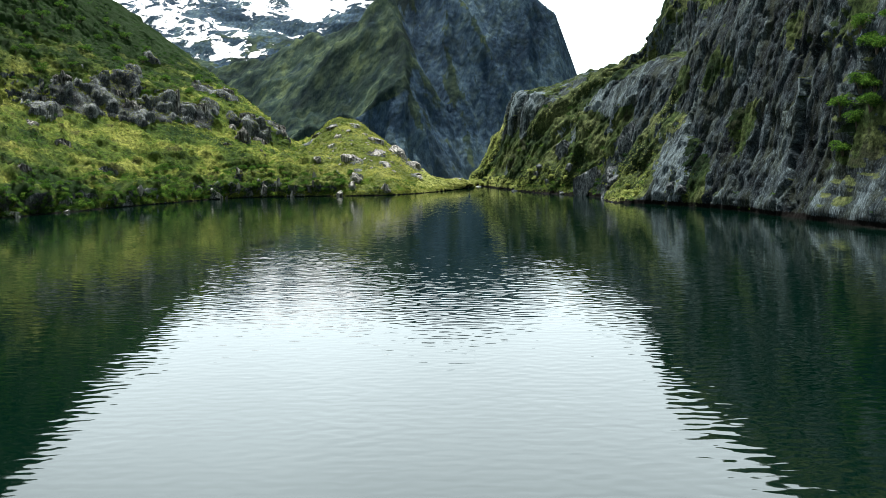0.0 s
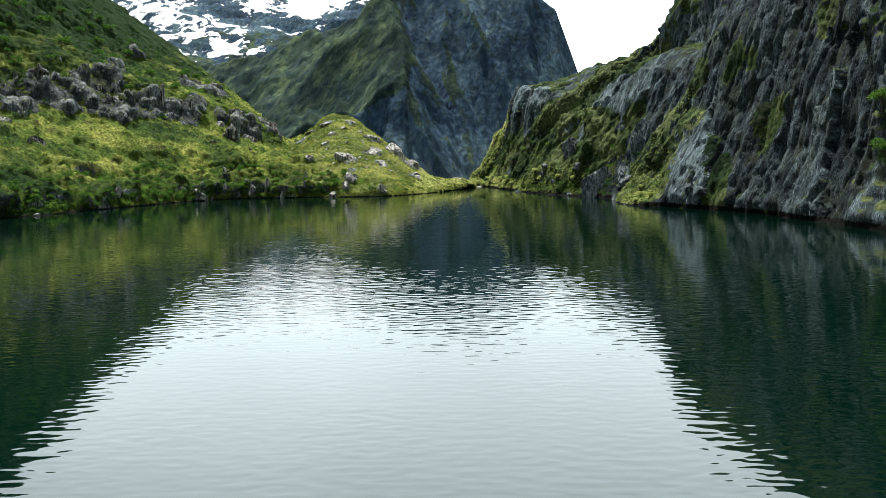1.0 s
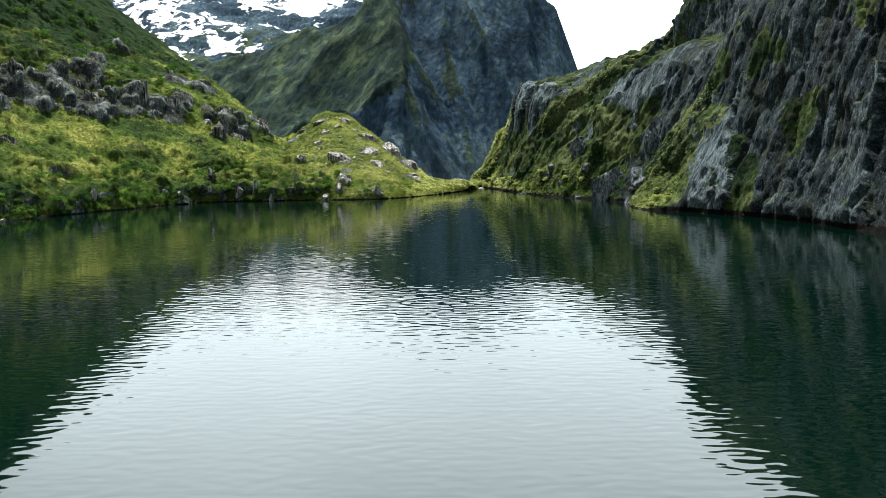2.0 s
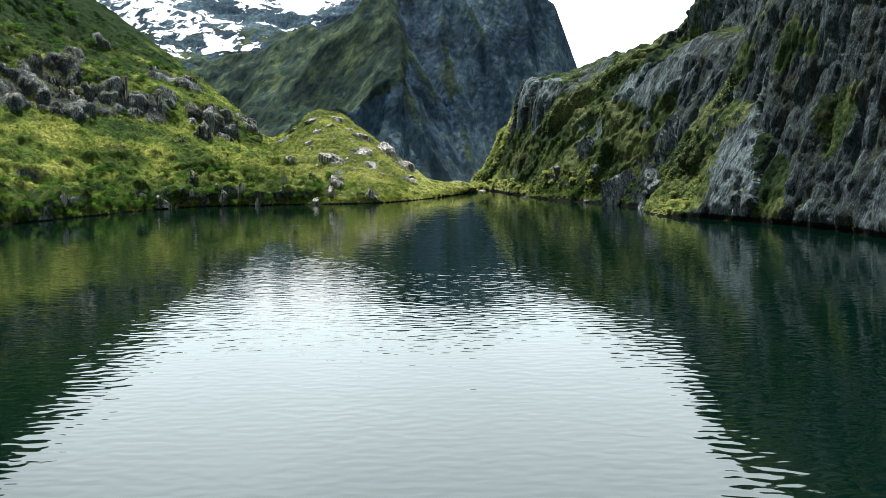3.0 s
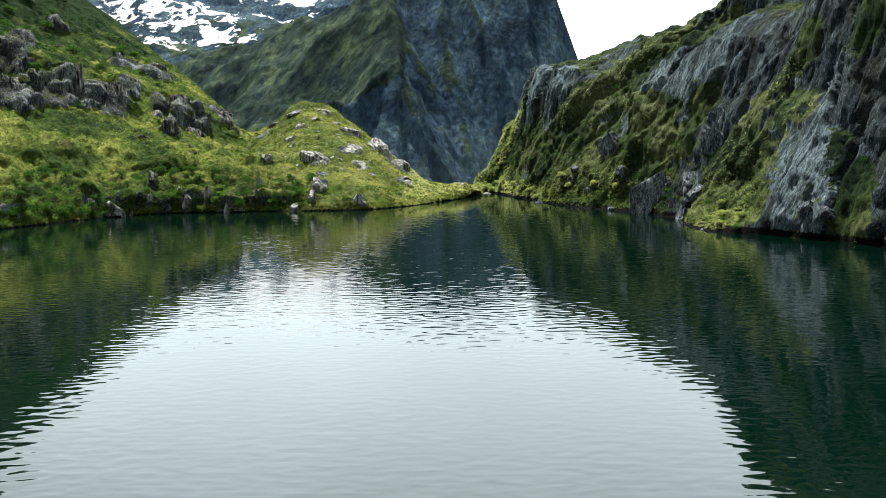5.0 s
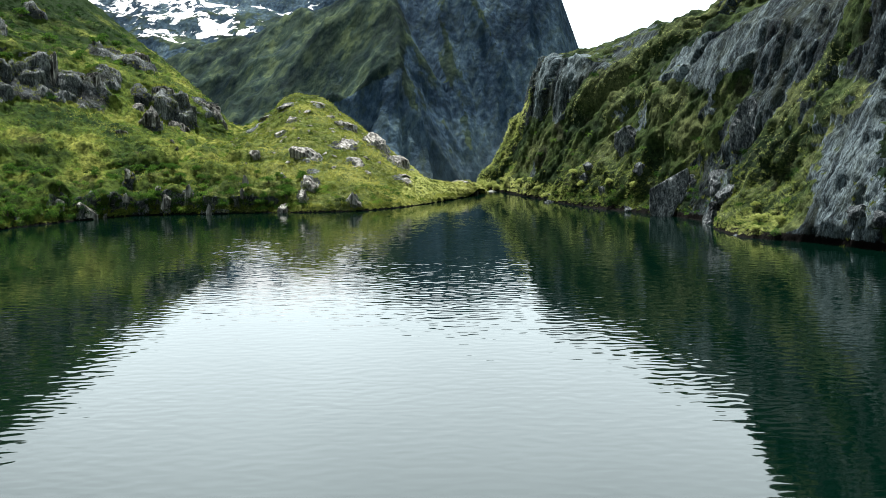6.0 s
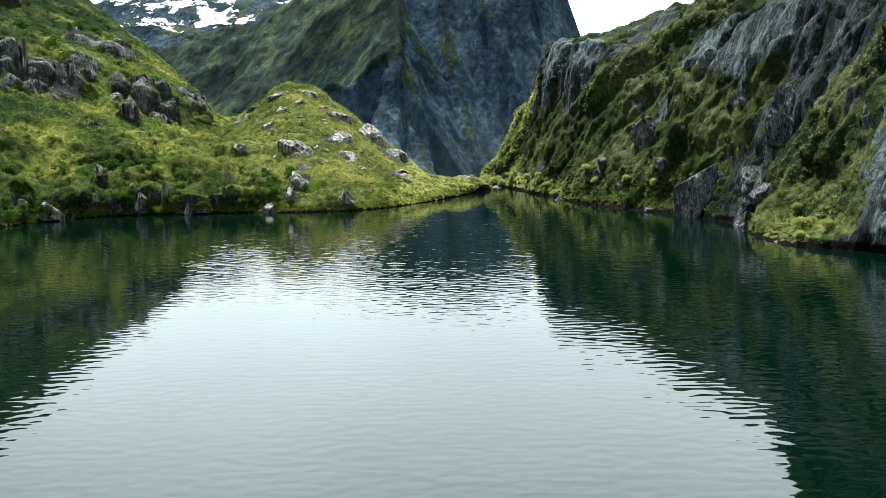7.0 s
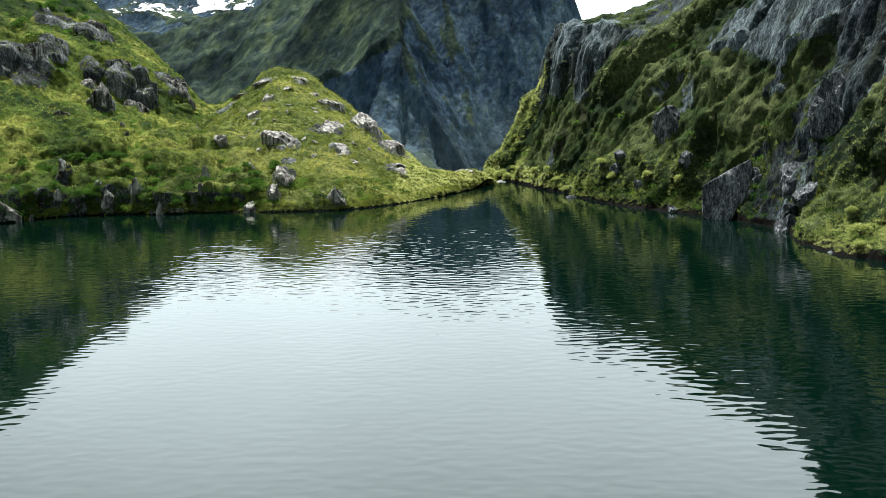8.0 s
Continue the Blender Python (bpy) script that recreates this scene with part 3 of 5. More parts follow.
def roughen(pts, fluted):
    """Bumps, ledges and flutes on a slope; returns the points, their plant cover and normals."""
    flat = pts.reshape(-1, 3)
    n = normals_of(pts).reshape(-1, 3)
    n *= np.sign(n[:, 2:] + 1e-9)
    steep = 1 - n[:, 2]
    above = smooth(-0.6, 1.8, flat[:, 2])
    blocks = fbm(flat, 7.0, 4, 0.5)
    lumps = fbm(flat + 40, 2.4, 4, 0.55)
    if fluted:
        run = np.repeat(along_shore(pts), pts.shape[1])
        down = np.stack([run, 0 * run, flat[:, 2]], -1) + 0.35 * lumps[:, None]
        flutes = fbm(down * (1, 1, 0.10) + 9, 2.8, 4, 0.5, ridged=True)
        cut = fbm(down * (1, 1, 0.24) + 77, 6.0, 3, 0.5, ridged=True)
        shelves = fbm(down * (0.3, 1, 1) + 57, 3.2, 4, 0.55, ridged=True)
        fine = fbm(down * (1, 1, 0.16) + 31, 1.0, 4, 0.55, ridged=True)
        big = fbm(flat * (1, 1, 0.45) + 313, 11.0, 3, 0.5, ridged=True)
        r1, t1, g1 = cells(down * (1, 1, 0.27) + 0.6 * lumps[:, None], 6.5)
        r2, t2, g2 = cells(down * (1, 1, 0.17) + 50, 1.5)
        # the last term takes the near wall's shade into its rock tone
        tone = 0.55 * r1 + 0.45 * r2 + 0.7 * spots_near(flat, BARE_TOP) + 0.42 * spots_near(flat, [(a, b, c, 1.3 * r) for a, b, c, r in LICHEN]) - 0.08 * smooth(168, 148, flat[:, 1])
        facets = 1.9 * (r1 - 0.5) + 0.9 * t1 + 0.7 * (r2 - 0.5) + 0.25 * t2 - 0.7 * np.exp(-((g1 / 0.10) ** 2)) - 0.35 * np.exp(-((g2 / 0.12) ** 2))
        stair = (flat[:, 2] + 1.05 * flat[:, 1] + 5.0 * fbm(flat + 640, 16.0, 3, 0.5)) / 11.0
        stair = stair - np.floor(stair)
        stair = stair * smooth(1.0, 0.93, stair)
        push = 0.9 * fbm(flat * (1, 1, 0.4), 7.0, 4, 0.5) + 0.22 * lumps + (0.3 + 0.7 * smooth(0.12, 0.45, steep)) * (1 - 0.45 * smooth(190, 205, flat[:, 1]) * smooth(18, 12, flat[:, 2])) * (0.55 * facets + 0.42 * flutes + 0.16 * (shelves - 0.3) + 0.4 * cut + 0.8 * big + 0.26 * fine + (1.0 * stair - 0.4) * (0.1 + 0.9 * smooth(175, 198, flat[:, 1]))) - 0.4 + 0.9 * ramp_near(flat, 2.2)
    else:
        flutes = fbm(flat * (1, 1, 0.4) + 9, 3.2, 4, 0.55, ridged=True)
        mounds = np.abs(perlin(flat / 2.6 + 5)) + 0.6 * np.abs(perlin(flat / 1.25 + 15))
        fine = fbm(flat * (1, 1, 0.4) + 31, 1.2, 3, 0.6, ridged=True)
        soft = (0.5 + 0.65 * smooth(-22, -40, flat[:, 0])) * (mounds - 0.5)
        r1, t1, g1 = cells(flat * (1, 1, 0.6) + 0.6 * lumps[:, None], 4.5)
        r2, t2, g2 = cells(flat * (1, 1, 0.5) + 50, 1.9)
        tone = 0.55 * r1 + 0.45 * r2
        facets = 1.8 * (r1 - 0.5) + 1.5 * t1 + 0.8 * (r2 - 0.5) + 0.8 * t2 - 0.6 * np.exp(-((g1 / 0.10) ** 2)) - 0.35 * np.exp(-((g2 / 0.12) ** 2))
        bare = np.zeros(len(flat))
        for gx, gy, r in OUTCROPS:
            bare = np.maximum(bare, np.exp(-((flat[:, 0] - gx) ** 2 + 0.6 * (flat[:, 1] - gy) ** 2) / r**2))
        bare = smooth(0.30, 0.52, bare + 0.34 * fbm(flat + 820, 1.8, 3, 0.6))
        hollows = np.abs(perlin(flat * (1, 1, 0.5) / 6.5 + 61)) * smooth(1.0, 3.0, flat[:, 2])
        low = smooth(11, 6, flat[:, 2]) * smooth(-20, -27, flat[:, 0])
        push = 0.6 * blocks + 0.28 * lumps + smooth(0.25, 0.5, steep) * (0.7 * facets + 0.6 * flutes + 0.2 * fine) + (0.7 + 3.0 * low) * (hollows - 0.25)
        push += bare * (1 - 0.75 * smooth(-47, -43, flat[:, 0])) * (0.8 + 0.75 * np.maximum(facets, -0.6) + 0.5 * flutes)
    if fluted:
        grown = smooth(0.42, 0.7, n[:, 2] + 0.3 * smooth(190, 205, flat[:, 1]) * (1 - smooth(13, 19, flat[:, 2])))
        soft = grown * (0.8 * np.abs(perlin(flat * (1, 1, 0.6) / 2.4 + 5)) + 0.4 * np.abs(perlin(flat * (1, 1, 0.6) / 1.2 + 15)) - 0.35)
    out = (flat + n * (push * (0.15 + 0.85 * above))[:, None]).reshape(pts.shape)
    m = normals_of(out)
    m *= np.sign(m[..., 2:] + 1e-9)
    rounded = out + (n * (soft * (0.15 + 0.85 * above))[:, None]).reshape(pts.shape)
    patch = fbm(flat + 200, 9.0, 4, 0.55).reshape(pts.shape[:2])
    if fluted:
        x, y, z = np.moveaxis(out, -1, 0)
        limit = 15 - 2.5 * smooth(205, 235, y)
        bonus = 0.34 * smooth(186, 202, y) * (1 - smooth(limit - 3, limit + 3, z)) + 0.45 * smooth(31, 37, z) + 0.2 * smooth(46, 62, z) + 0.05
        bonus += 0.95 * (ramp_near(out.reshape(-1, 3), 3.0) * (0.7 + 0.7 * lumps)).reshape(z.shape) - 0.05 * smooth(190, 172, y)
        for gx, gy, gz, r in LEDGES:
            bonus += 0.75 * np.exp(-((x - gx) ** 2 + (y - gy) ** 2 + 0.6 * (z - gz) ** 2) / r**2)
        q = out.reshape(-1, 3)
        bonus += (1.15 * spots_near(q, [(a, b, c, 1.25 * r) for a, b, c, r in MOSS]) - 0.45 * spots_near(q, BARE_TOP + BARE_FACE)).reshape(z.shape)
        clumps = fbm(flat * (1, 1, 0.7) + 330, 2.6, 3, 0.55).reshape(z.shape)
        veg = smooth(0.46, 0.86, m[..., 2] * 0.8 + 0.55 * patch + 0.42 * clumps + bonus)
    else:
        veg = smooth(0.30, 0.54, m[..., 2] + 0.25 * patch + 0.08 + 0.6 * np.maximum(smooth(32, 44, out[..., 2]), smooth(205, 185, out[..., 1]) * smooth(8, 16, out[..., 2]))) * (1 - bare.reshape(pts.shape[:2]))
        veg = np.maximum(veg, smooth(-9, -5, out[..., 0]) * smooth(0.1, 0.4, out[..., 2]))
    out = out + (rounded - out) * smooth(0.2, 0.7, veg)[..., None]
    m = normals_of(out)
    m *= np.sign(m[..., 2:] + 1e-9)
    return out, veg, m, tone


def heathy(q):
    """Where dark scrub covers the left hill: its upper slope, and the bank towards the near end of the lake."""
    upper = smooth(-52, -70, q[:, 0]) * smooth(18, 30, q[:, 2])
    lower = smooth(-24, -44, q[:, 0]) * smooth(6.5, 2.5, q[:, 2])
    nearer = smooth(-50, -62, q[:, 0]) * smooth(205, 178, q[:, 1])
    return (1.0 * upper + 0.85 * lower + 0.8 * nearer) * smooth(-0.35, 0.25, fbm(q + 260, 7.0, 4, 0.6)) + 1.0 * smooth(30, 42, q[:, 2])


from mathutils.bvhtree import BVHTree

slopes = {}
for name, stations, nu, nv, fluted, mat, label in (
    ("ground_left", LEFT, 580, 310, False, LEFT_MAT, "grassy tussock hillside with grey crags above the lake"),
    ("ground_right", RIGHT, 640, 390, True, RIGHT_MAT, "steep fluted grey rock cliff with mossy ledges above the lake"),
    ("ground_rear", REAR, 120, 60, False, LEFT_MAT, "green mountain slope closing the lake basin"),
):
    base_pts = hillside(stations, nu, nv)
    pts, veg, nor, tone = roughen(base_pts, fluted)
    run = np.repeat(along_shore(base_pts)[:, None], nv, 1)
    flat = pts.reshape(-1, 3)
    # paler turf: sunlight put into the cliff ramps, yellower grass on the knoll
    pale_turf = (ramp_near(flat, 2.8) * 0.42 if fluted else 0.85 * smooth(-48, -24, flat[:, 0]) * smooth(100, 150, flat[:, 1])) * (0.55 + 0.9 * fbm(flat, 3.5, 3))
    pale_turf = np.clip(pale_turf, 0, 1).reshape(veg.shape)
    heath = np.zeros(len(flat)) if fluted else np.clip(heathy(flat), 0, 1)
    ob = grid_mesh(name, pts, mat, {"veg": veg, "tone": tone, "pale_turf": pale_turf, "heath": heath.reshape(veg.shape), "along": run})
    tagged(ob, label, "hillside", kind="structure")
    slopes[name] = (pts, veg, nor, BVHTree.FromPolygons([v.co for v in ob.data.vertices], [p.vertices for p in ob.data.polygons]))

# lake
lake_pts = np.stack(np.meshgrid(np.linspace(-150, 130, 29), np.linspace(-215, 254, 48), indexing="ij") + [np.zeros((29, 48))], -1)
lake_pts[..., 0] = np.where(lake_pts[..., 1] > 180, np.interp(lake_pts[..., 0], (-150, 130), (-90, 45)), lake_pts[..., 0])
edge = smooth(225, 254, lake_pts[..., 1])
lake_pts[..., 0] = lake_pts[..., 0] * (1 - edge) + edge * np.interp(lake_pts[..., 0], (-90, 45), (-5, 10))
tagged(grid_mesh("water", lake_pts, WATER_MAT), "dark green mountain lake with small ripples", "lake", kind="structure")

# ---- far mountains ----
def mountain(name, x0, x1, y0, y1, step, shape, label):
    xs, ys = np.arange(x0, x1 + step, step), np.arange(y0, y1 + step, step)
    X, Y = np.meshgrid(xs, ys, indexing="ij")
    Z, veg, snow = shape(X, Y)
    ob = grid_mesh(name, np.stack([X, Y, Z], -1), PEAK_MAT, {"veg": veg, "snow": snow})
    return tagged(ob, label, "mountain", kind="structure")


def flat3(X, Y, z=0.0):
    return np.stack([X.ravel(), Y.ravel(), np.full(X.size, z)], -1)


def crest(X, Y, line, gentle, steep):
    """A ridge along a line of (x, y, z); its right side falls steeply."""
    Z = np.full(X.shape, -500.0)
    for (ax, ay, az), (bx, by, bz) in zip(line, line[1:]):
        lx, ly = bx - ax, by - ay
        f = np.clip(((X - ax) * lx + (Y - ay) * ly) / (lx * lx + ly * ly), 0, 1)
        ox, oy = X - ax - f * lx, Y - ay - f * ly
        side = lx * oy - ly * ox
        Z = np.maximum(Z, az + f * (bz - az) - np.hypot(ox, oy) * np.where(side > 0, steep, gentle))
    return Z


def relief(Z, reach):
    """Height above the mean of the neighbourhood."""
    mean = Z
    for ax in (0, 1):
        mean = sum(np.roll(mean, k, ax) for k in range(-reach, reach + 1)) / (2 * reach + 1)
    return Z - mean


def peak_shape(X, Y):
    px, py, top = 11.0, 1640.0, 274.0
    dx, dy = X - px, Y - py
    p = flat3(X, Y)
    warp = fbm(p, 160.0, 4, 0.5).reshape(X.shape)
    ribs = fbm(p * (1, 0.35, 1) + (0.25 * p[:, 1:2] * (1, 0, 0)), 60.0, 5, 0.46, ridged=True).reshape(X.shape)
    side = np.maximum(dx, 0) * 0.42 + np.maximum(dx - 138, 0) * 2.4 + np.maximum(-dx, 0) * 0.24 + np.maximum(-dx - 120, 0) * 0.9
    depth = np.maximum(-dy, 0) * 1.45 + np.maximum(dy, 0) * 0.7
    Z = top - np.maximum(side, 0) - depth + (16 * warp + 32 * ribs) * smooth(0, 40, depth + np.abs(dx) * 0.2) * (1 - 0.96 * smooth(90, 135, dx))
    spur = crest(X, Y, [(-115, 1575, 236), (-83, 1480, 140), (-80, 1425, 90)], 1.2, 1.7)
    low = crest(X, Y, [(-80, 1425, 90), (-140, 1375, 50), (-230, 1320, 8)], 0.6, 2.0)
    shoulder = crest(X, Y, [(-170, 1655, 200), (-220, 1680, 182), (-380, 1760, 138), (-640, 1830, 105)], 0.88, 0.88) - 3 * np.maximum(X + 130, 0)
    gullies = fbm(p * (0.3, 1, 1) + 0.35 * p[:, [1, 0, 2]] * (1, 0, 0) + 700, 70.0, 4, 0.45, ridged=True).reshape(X.shape)
    Z = np.maximum(Z, np.maximum(np.maximum(spur, shoulder), low) + 14 * ribs + 18 * gullies - 6 + 16 * warp)
    creases = fbm(p * (1, 0.22, 1) + (0.3 * p[:, 1:2] * (1, 0, 0)) + 410, 17.0, 4, 0.5, ridged=True).reshape(X.shape)
    Z = Z + 6.5 * creases * (1 - 0.8 * smooth(110, 140, dx))
    gx, gy = np.gradient(Z, X[1, 0] - X[0, 0])
    nz = 1 / np.sqrt(1 + gx**2 + gy**2)
    veg = smooth(0.42, 0.8, nz + 0.35 * warp - 0.15 * smooth(150, 260, Z) + 0.55 * smooth(-60, -110, X) + 0.12 * np.clip(creases, -1, 1) + 0.12 * smooth(-100, -70, X) * smooth(80, 10, X) + (0.30 - 0.12 * smooth(-90, -60, X)) * np.clip(relief(Z, 7) / 5, -1, 1) - 0.20 * smooth(-95, -60, X)) * 0.75
    ridge = Z - (90 + 0.55 * (X + 80))
    near = smooth(-250, -215, X) * smooth(-72, -84, X) * smooth(1490, 1450, Y)
    veg = np.clip(veg + near * (0.35 * smooth(-4, 4, ridge) * smooth(40, 15, ridge) - 0.7 * smooth(-2, -12, ridge)), 0, 0.8)
    snow = 0.50 * smooth(205, 250, Z) * smooth(0.12, 0.35, warp) * smooth(70, 40, X)
    return np.maximum(Z, -120), veg, snow


def snow_shape(X, Y):
    p = flat3(X, Y, 50.0)
    warp = fbm(p, 420.0, 4, 0.5).reshape(X.shape)
    ribs = fbm(p * (0.6, 1, 1) + 0.3 * p[:, [1, 0, 2]] * (1, 0, 0), 130.0, 6, 0.58, ridged=True).reshape(X.shape)
    Z = 60 + 0.55 * (Y - 2000) - 0.06 * (X + 500) + 45 * warp + 40 * ribs
    Z = np.where(Z > 415, 415 + (Z - 415) * 0.25, Z) - 2.5 * np.maximum(X + 90, 0)
    gx, gy = np.gradient(Z, X[1, 0] - X[0, 0])
    nz = 1 / np.sqrt(1 + gx**2 + gy**2)
    veg = smooth(0.6, 0.85, nz + 0.1 * warp + 0.2 * np.clip(relief(Z, 5) / 12, -1, 1)) * (1 - 0.8 * smooth(225, 320, Z)) * 0.85
    drift = fbm(p * (1, 1, 1) + 900, 150.0, 5, 0.6).reshape(X.shape)
    snow = smooth(130, 215, Z + 50 * warp) * (0.45 + 0.5 * drift + 0.25 * (nz - 0.7) + 0.12 * smooth(330, 400, Z))
    return np.maximum(Z, -120), veg, snow


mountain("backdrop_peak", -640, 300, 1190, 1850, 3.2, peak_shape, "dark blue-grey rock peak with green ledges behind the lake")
mountain("backdrop_snowfield", -1300, 250, 1880, 2850, 7.0, snow_shape, "mountain slope with old snow patches above green scree")

# valley floor
v = np.linspace(-1, 1, 61)
VX, VY = np.meshgrid(np.sign(v) * v**2 * 4500, np.sign(v) * v**2 * 4500, indexing="ij")
VZ = np.full_like(VX, -110.0) + 6 * fbm(flat3(VX, VY), 300.0, 3).reshape(VX.shape)
tagged(grid_mesh("ground_valley", np.stack([VX, VY, VZ], -1), PEAK_MAT, {"veg": np.full(VX.shape, 0.8), "snow": np.zeros(VX.shape)}), "forested valley floor far below the lake", "valley", kind="structure")


# ---- rocks ----
SKIRTS = []  # where grass grows round a rock
TOPS = []  # the heads of the crags, with grass hanging over


def ground_at(name, x, y):
    hit = slopes[name][3].ray_cast(Vector((x, y, 150)), Vector((0, 0, -1)))
    return hit[0] if hit[0] else Vector((x, y, 0))


def rock_mesh(w, d, h, seed, mat, blunt=0.72):
    """One weathered block: a rounded box cut by planes, roughened and furrowed downwards."""
    r = np.random.RandomState(seed)
    bm = bmesh.new()
    bmesh.ops.create_icosphere(bm, subdivisions=4, radius=1.0)
    co = np.array([v.co for v in bm.verts])
    co = np.sign(co) * np.abs(co) ** blunt
    for _ in range(16 if blunt > 0.6 else 10):
        n = r.normal(size=3) * (1, 1, 0.8)
        n /= np.linalg.norm(n)
        lim = r.uniform(0.62, 1.0) if blunt < 0.6 else r.uniform(0.5, 0.85)
        co -= np.maximum(co @ n - lim, 0)[:, None] * n
    co /= np.abs(co).max(0)
    co *= (w / 2, d / 2, h / 2)
    n = co / (np.linalg.norm(co, axis=1)[:, None] + 1e-9)
    size = min(w, h)
    grain = fbm(co * (1, 1, 0.4) + seed, max(0.3, w * 0.16), 4, 0.65, ridged=True)
    lump = fbm(co + seed * 3.1, max(0.5, w * 0.4), 3, 0.55)
    co += n * (0.07 * size * grain + 0.22 * size * lump)[:, None]
    for v, c in zip(bm.verts, co):
        v.co = c
    me = bpy.data.meshes.new("rock")
    bm.to_mesh(me)
    bm.free()
    me.attributes.new("tone", "FLOAT", "POINT").data.foreach_set("value", np.full(len(me.vertices), r.uniform(0.2, 0.7), np.float32))
    me.materials.append(mat)
    return me


def seat(slope, x, y, lean):
    """A turn whose up is partly the slope's own normal."""
    hit = slopes[slope][3].ray_cast(Vector((x, y, 150)), Vector((0, 0, -1)))
    up = Vector((0, 0, 1)).lerp(hit[1] if hit[1].z > 0 else -hit[1], lean) if hit[1] else Vector((0, 0, 1))
    return up.normalized().to_track_quat("Z", "Y").to_matrix().to_4x4()


def rocks(slope, rows, label, group, sunk=0.42, deep=0.9, low=0.9, mat=ROCK_MAT, slim=1.0, lean=0.75):
    for k, (x, y, w, h) in enumerate(rows):
        h, w = h * low, w * slim
        seed = int(abs(x * 13 + y * 7)) % 9973
        ob = new("rock", rock_mesh(w, max(1.2, w * deep), h, seed, mat))
        g = ground_at(slope, x, y)
        ob.matrix_world = Matrix.Translation((g.x, g.y, g.z + h * (0.5 - sunk))) @ seat(slope, x, y, lean) @ pose(0, 0, 0, random.uniform(-9, 9), random.uniform(-9, 9), random.uniform(-35, 35))
        tagged(ob, label, "rock", group)
        SKIRTS.append((slope, x, y, w))


def crag(x, y, z, w, h, label, group):
    """Upright rounded columns of rock, shoulder to shoulder across the slope."""
    r = random.Random(int(abs(x * 37 + y * 11)))
    count = max(2, round(w / 1.25))
    ob = tagged(new("crag"), label, "crag", group)
    ob.matrix_world = Matrix.Translation((x, y, z))
    bpy.context.view_layer.update()
    SKIRTS.append(("ground_left", x + 0.5, y - 1.0, w))
    across = Vector((y, -x, 0)).normalized()
    inward = Vector((x, y, 0)).normalized()
    for k in range(count):
        wide = w / count * r.uniform(1.25, 1.8)
        thick = max(3.4, 1.8 * wide)
        tall = h * r.uniform(0.62, 0.92) * (0.72 + 0.36 * math.sin(math.pi * (k + 0.5) / count))
        at = Vector((x, y, z)) + across * (((k + 0.5) / count - 0.5) * w) + inward * (0.5 * thick + 0.3 + r.uniform(0, 1.1))
        block = new("block", rock_mesh(wide, thick, tall, int(r.uniform(1, 9000)), CRAG_MAT, 0.42))
        block.parent = ob
        block.matrix_parent_inverse = ob.matrix_world.inverted()
        block.matrix_basis = pose(at.x, at.y, at.z + r.uniform(-0.24, -0.04) * h, r.uniform(-10, 0), r.uniform(-5, 5), r.uniform(-14, 14) + 16)
        TOPS.append((at - inward * 0.2 * thick, 0.46 * tall, wide))


for row in [
    (-62.1, 244.3, 20, 4.4, 5.6), (-66.9, 268.5, 26, 3.7, 4.4), (-61.6, 253.6, 21.3, 2.7, 5.0), (-61.1, 269.1, 25, 4.0, 4.4), (-56.3, 254, 18.5, 1.7, 2.8), (-52.5, 255.1, 18, 3.6, 5.0),
    (-49.8, 255.5, 17.2, 2.5, 3.8), (-82.1, 274.1, 34, 2.0, 4.2), (-78.8, 246.8, 30, 2.8, 2.7), (-86, 222, 27, 3.2, 4),
]:
    crag(*row, "weathered grey crag of upright rock columns in the tussock", "crags of the left hill")
for row in [
    (-77.6, 238.5, 25, 2.9, 6.0), (-79.5, 232.3, 23.6, 5.4, 3.2), (-73.6, 230.4, 19.8, 4.6, 6.0), (-71.4, 235.6, 18.6, 3.5, 5.0), (-68.7, 236.4, 17.8, 2.4, 3.2), (-76, 229.6, 18.6, 4.8, 5.4),
    (-67.4, 240, 21.5, 3.8, 9.2), (-83, 224, 19.5, 4.8, 5.4), (-87.5, 214, 20.5, 4.4, 6),
]:
    crag(*row, "tall grey rock wall of fluted columns above the grassy bench", "rock wall of the left hill")
rocks("ground_left", [
    (-47.3, 266, 6.0, 4.0), (-55.6, 251, 3.2, 1.2), (-51.6, 244.6, 3.6, 2.2), (-49.2, 252.2, 3.4, 1.6), (-52.7, 249, 2.3, 1.5), (-52.9, 233.1, 1.5, 1.2), (-43.9, 231.2, 1.0, 1.6),
    (-45, 233.1, 0.9, 1.1), (-78.6, 200.5, 3.2, 4.0), (-76.6, 177, 2.4, 3.4), (-70.5, 183.5, 1.8, 3.2), (-82.6, 259, 3.0, 3.2), (-32.1, 225, 1.5, 1.2), (-86, 205, 3.2, 3.5),
], "grey lichen-spotted boulder lying in tussock grass", "boulders on the left slope", 0.76, 1.4, 1.3, CRAG_MAT, 1.0)
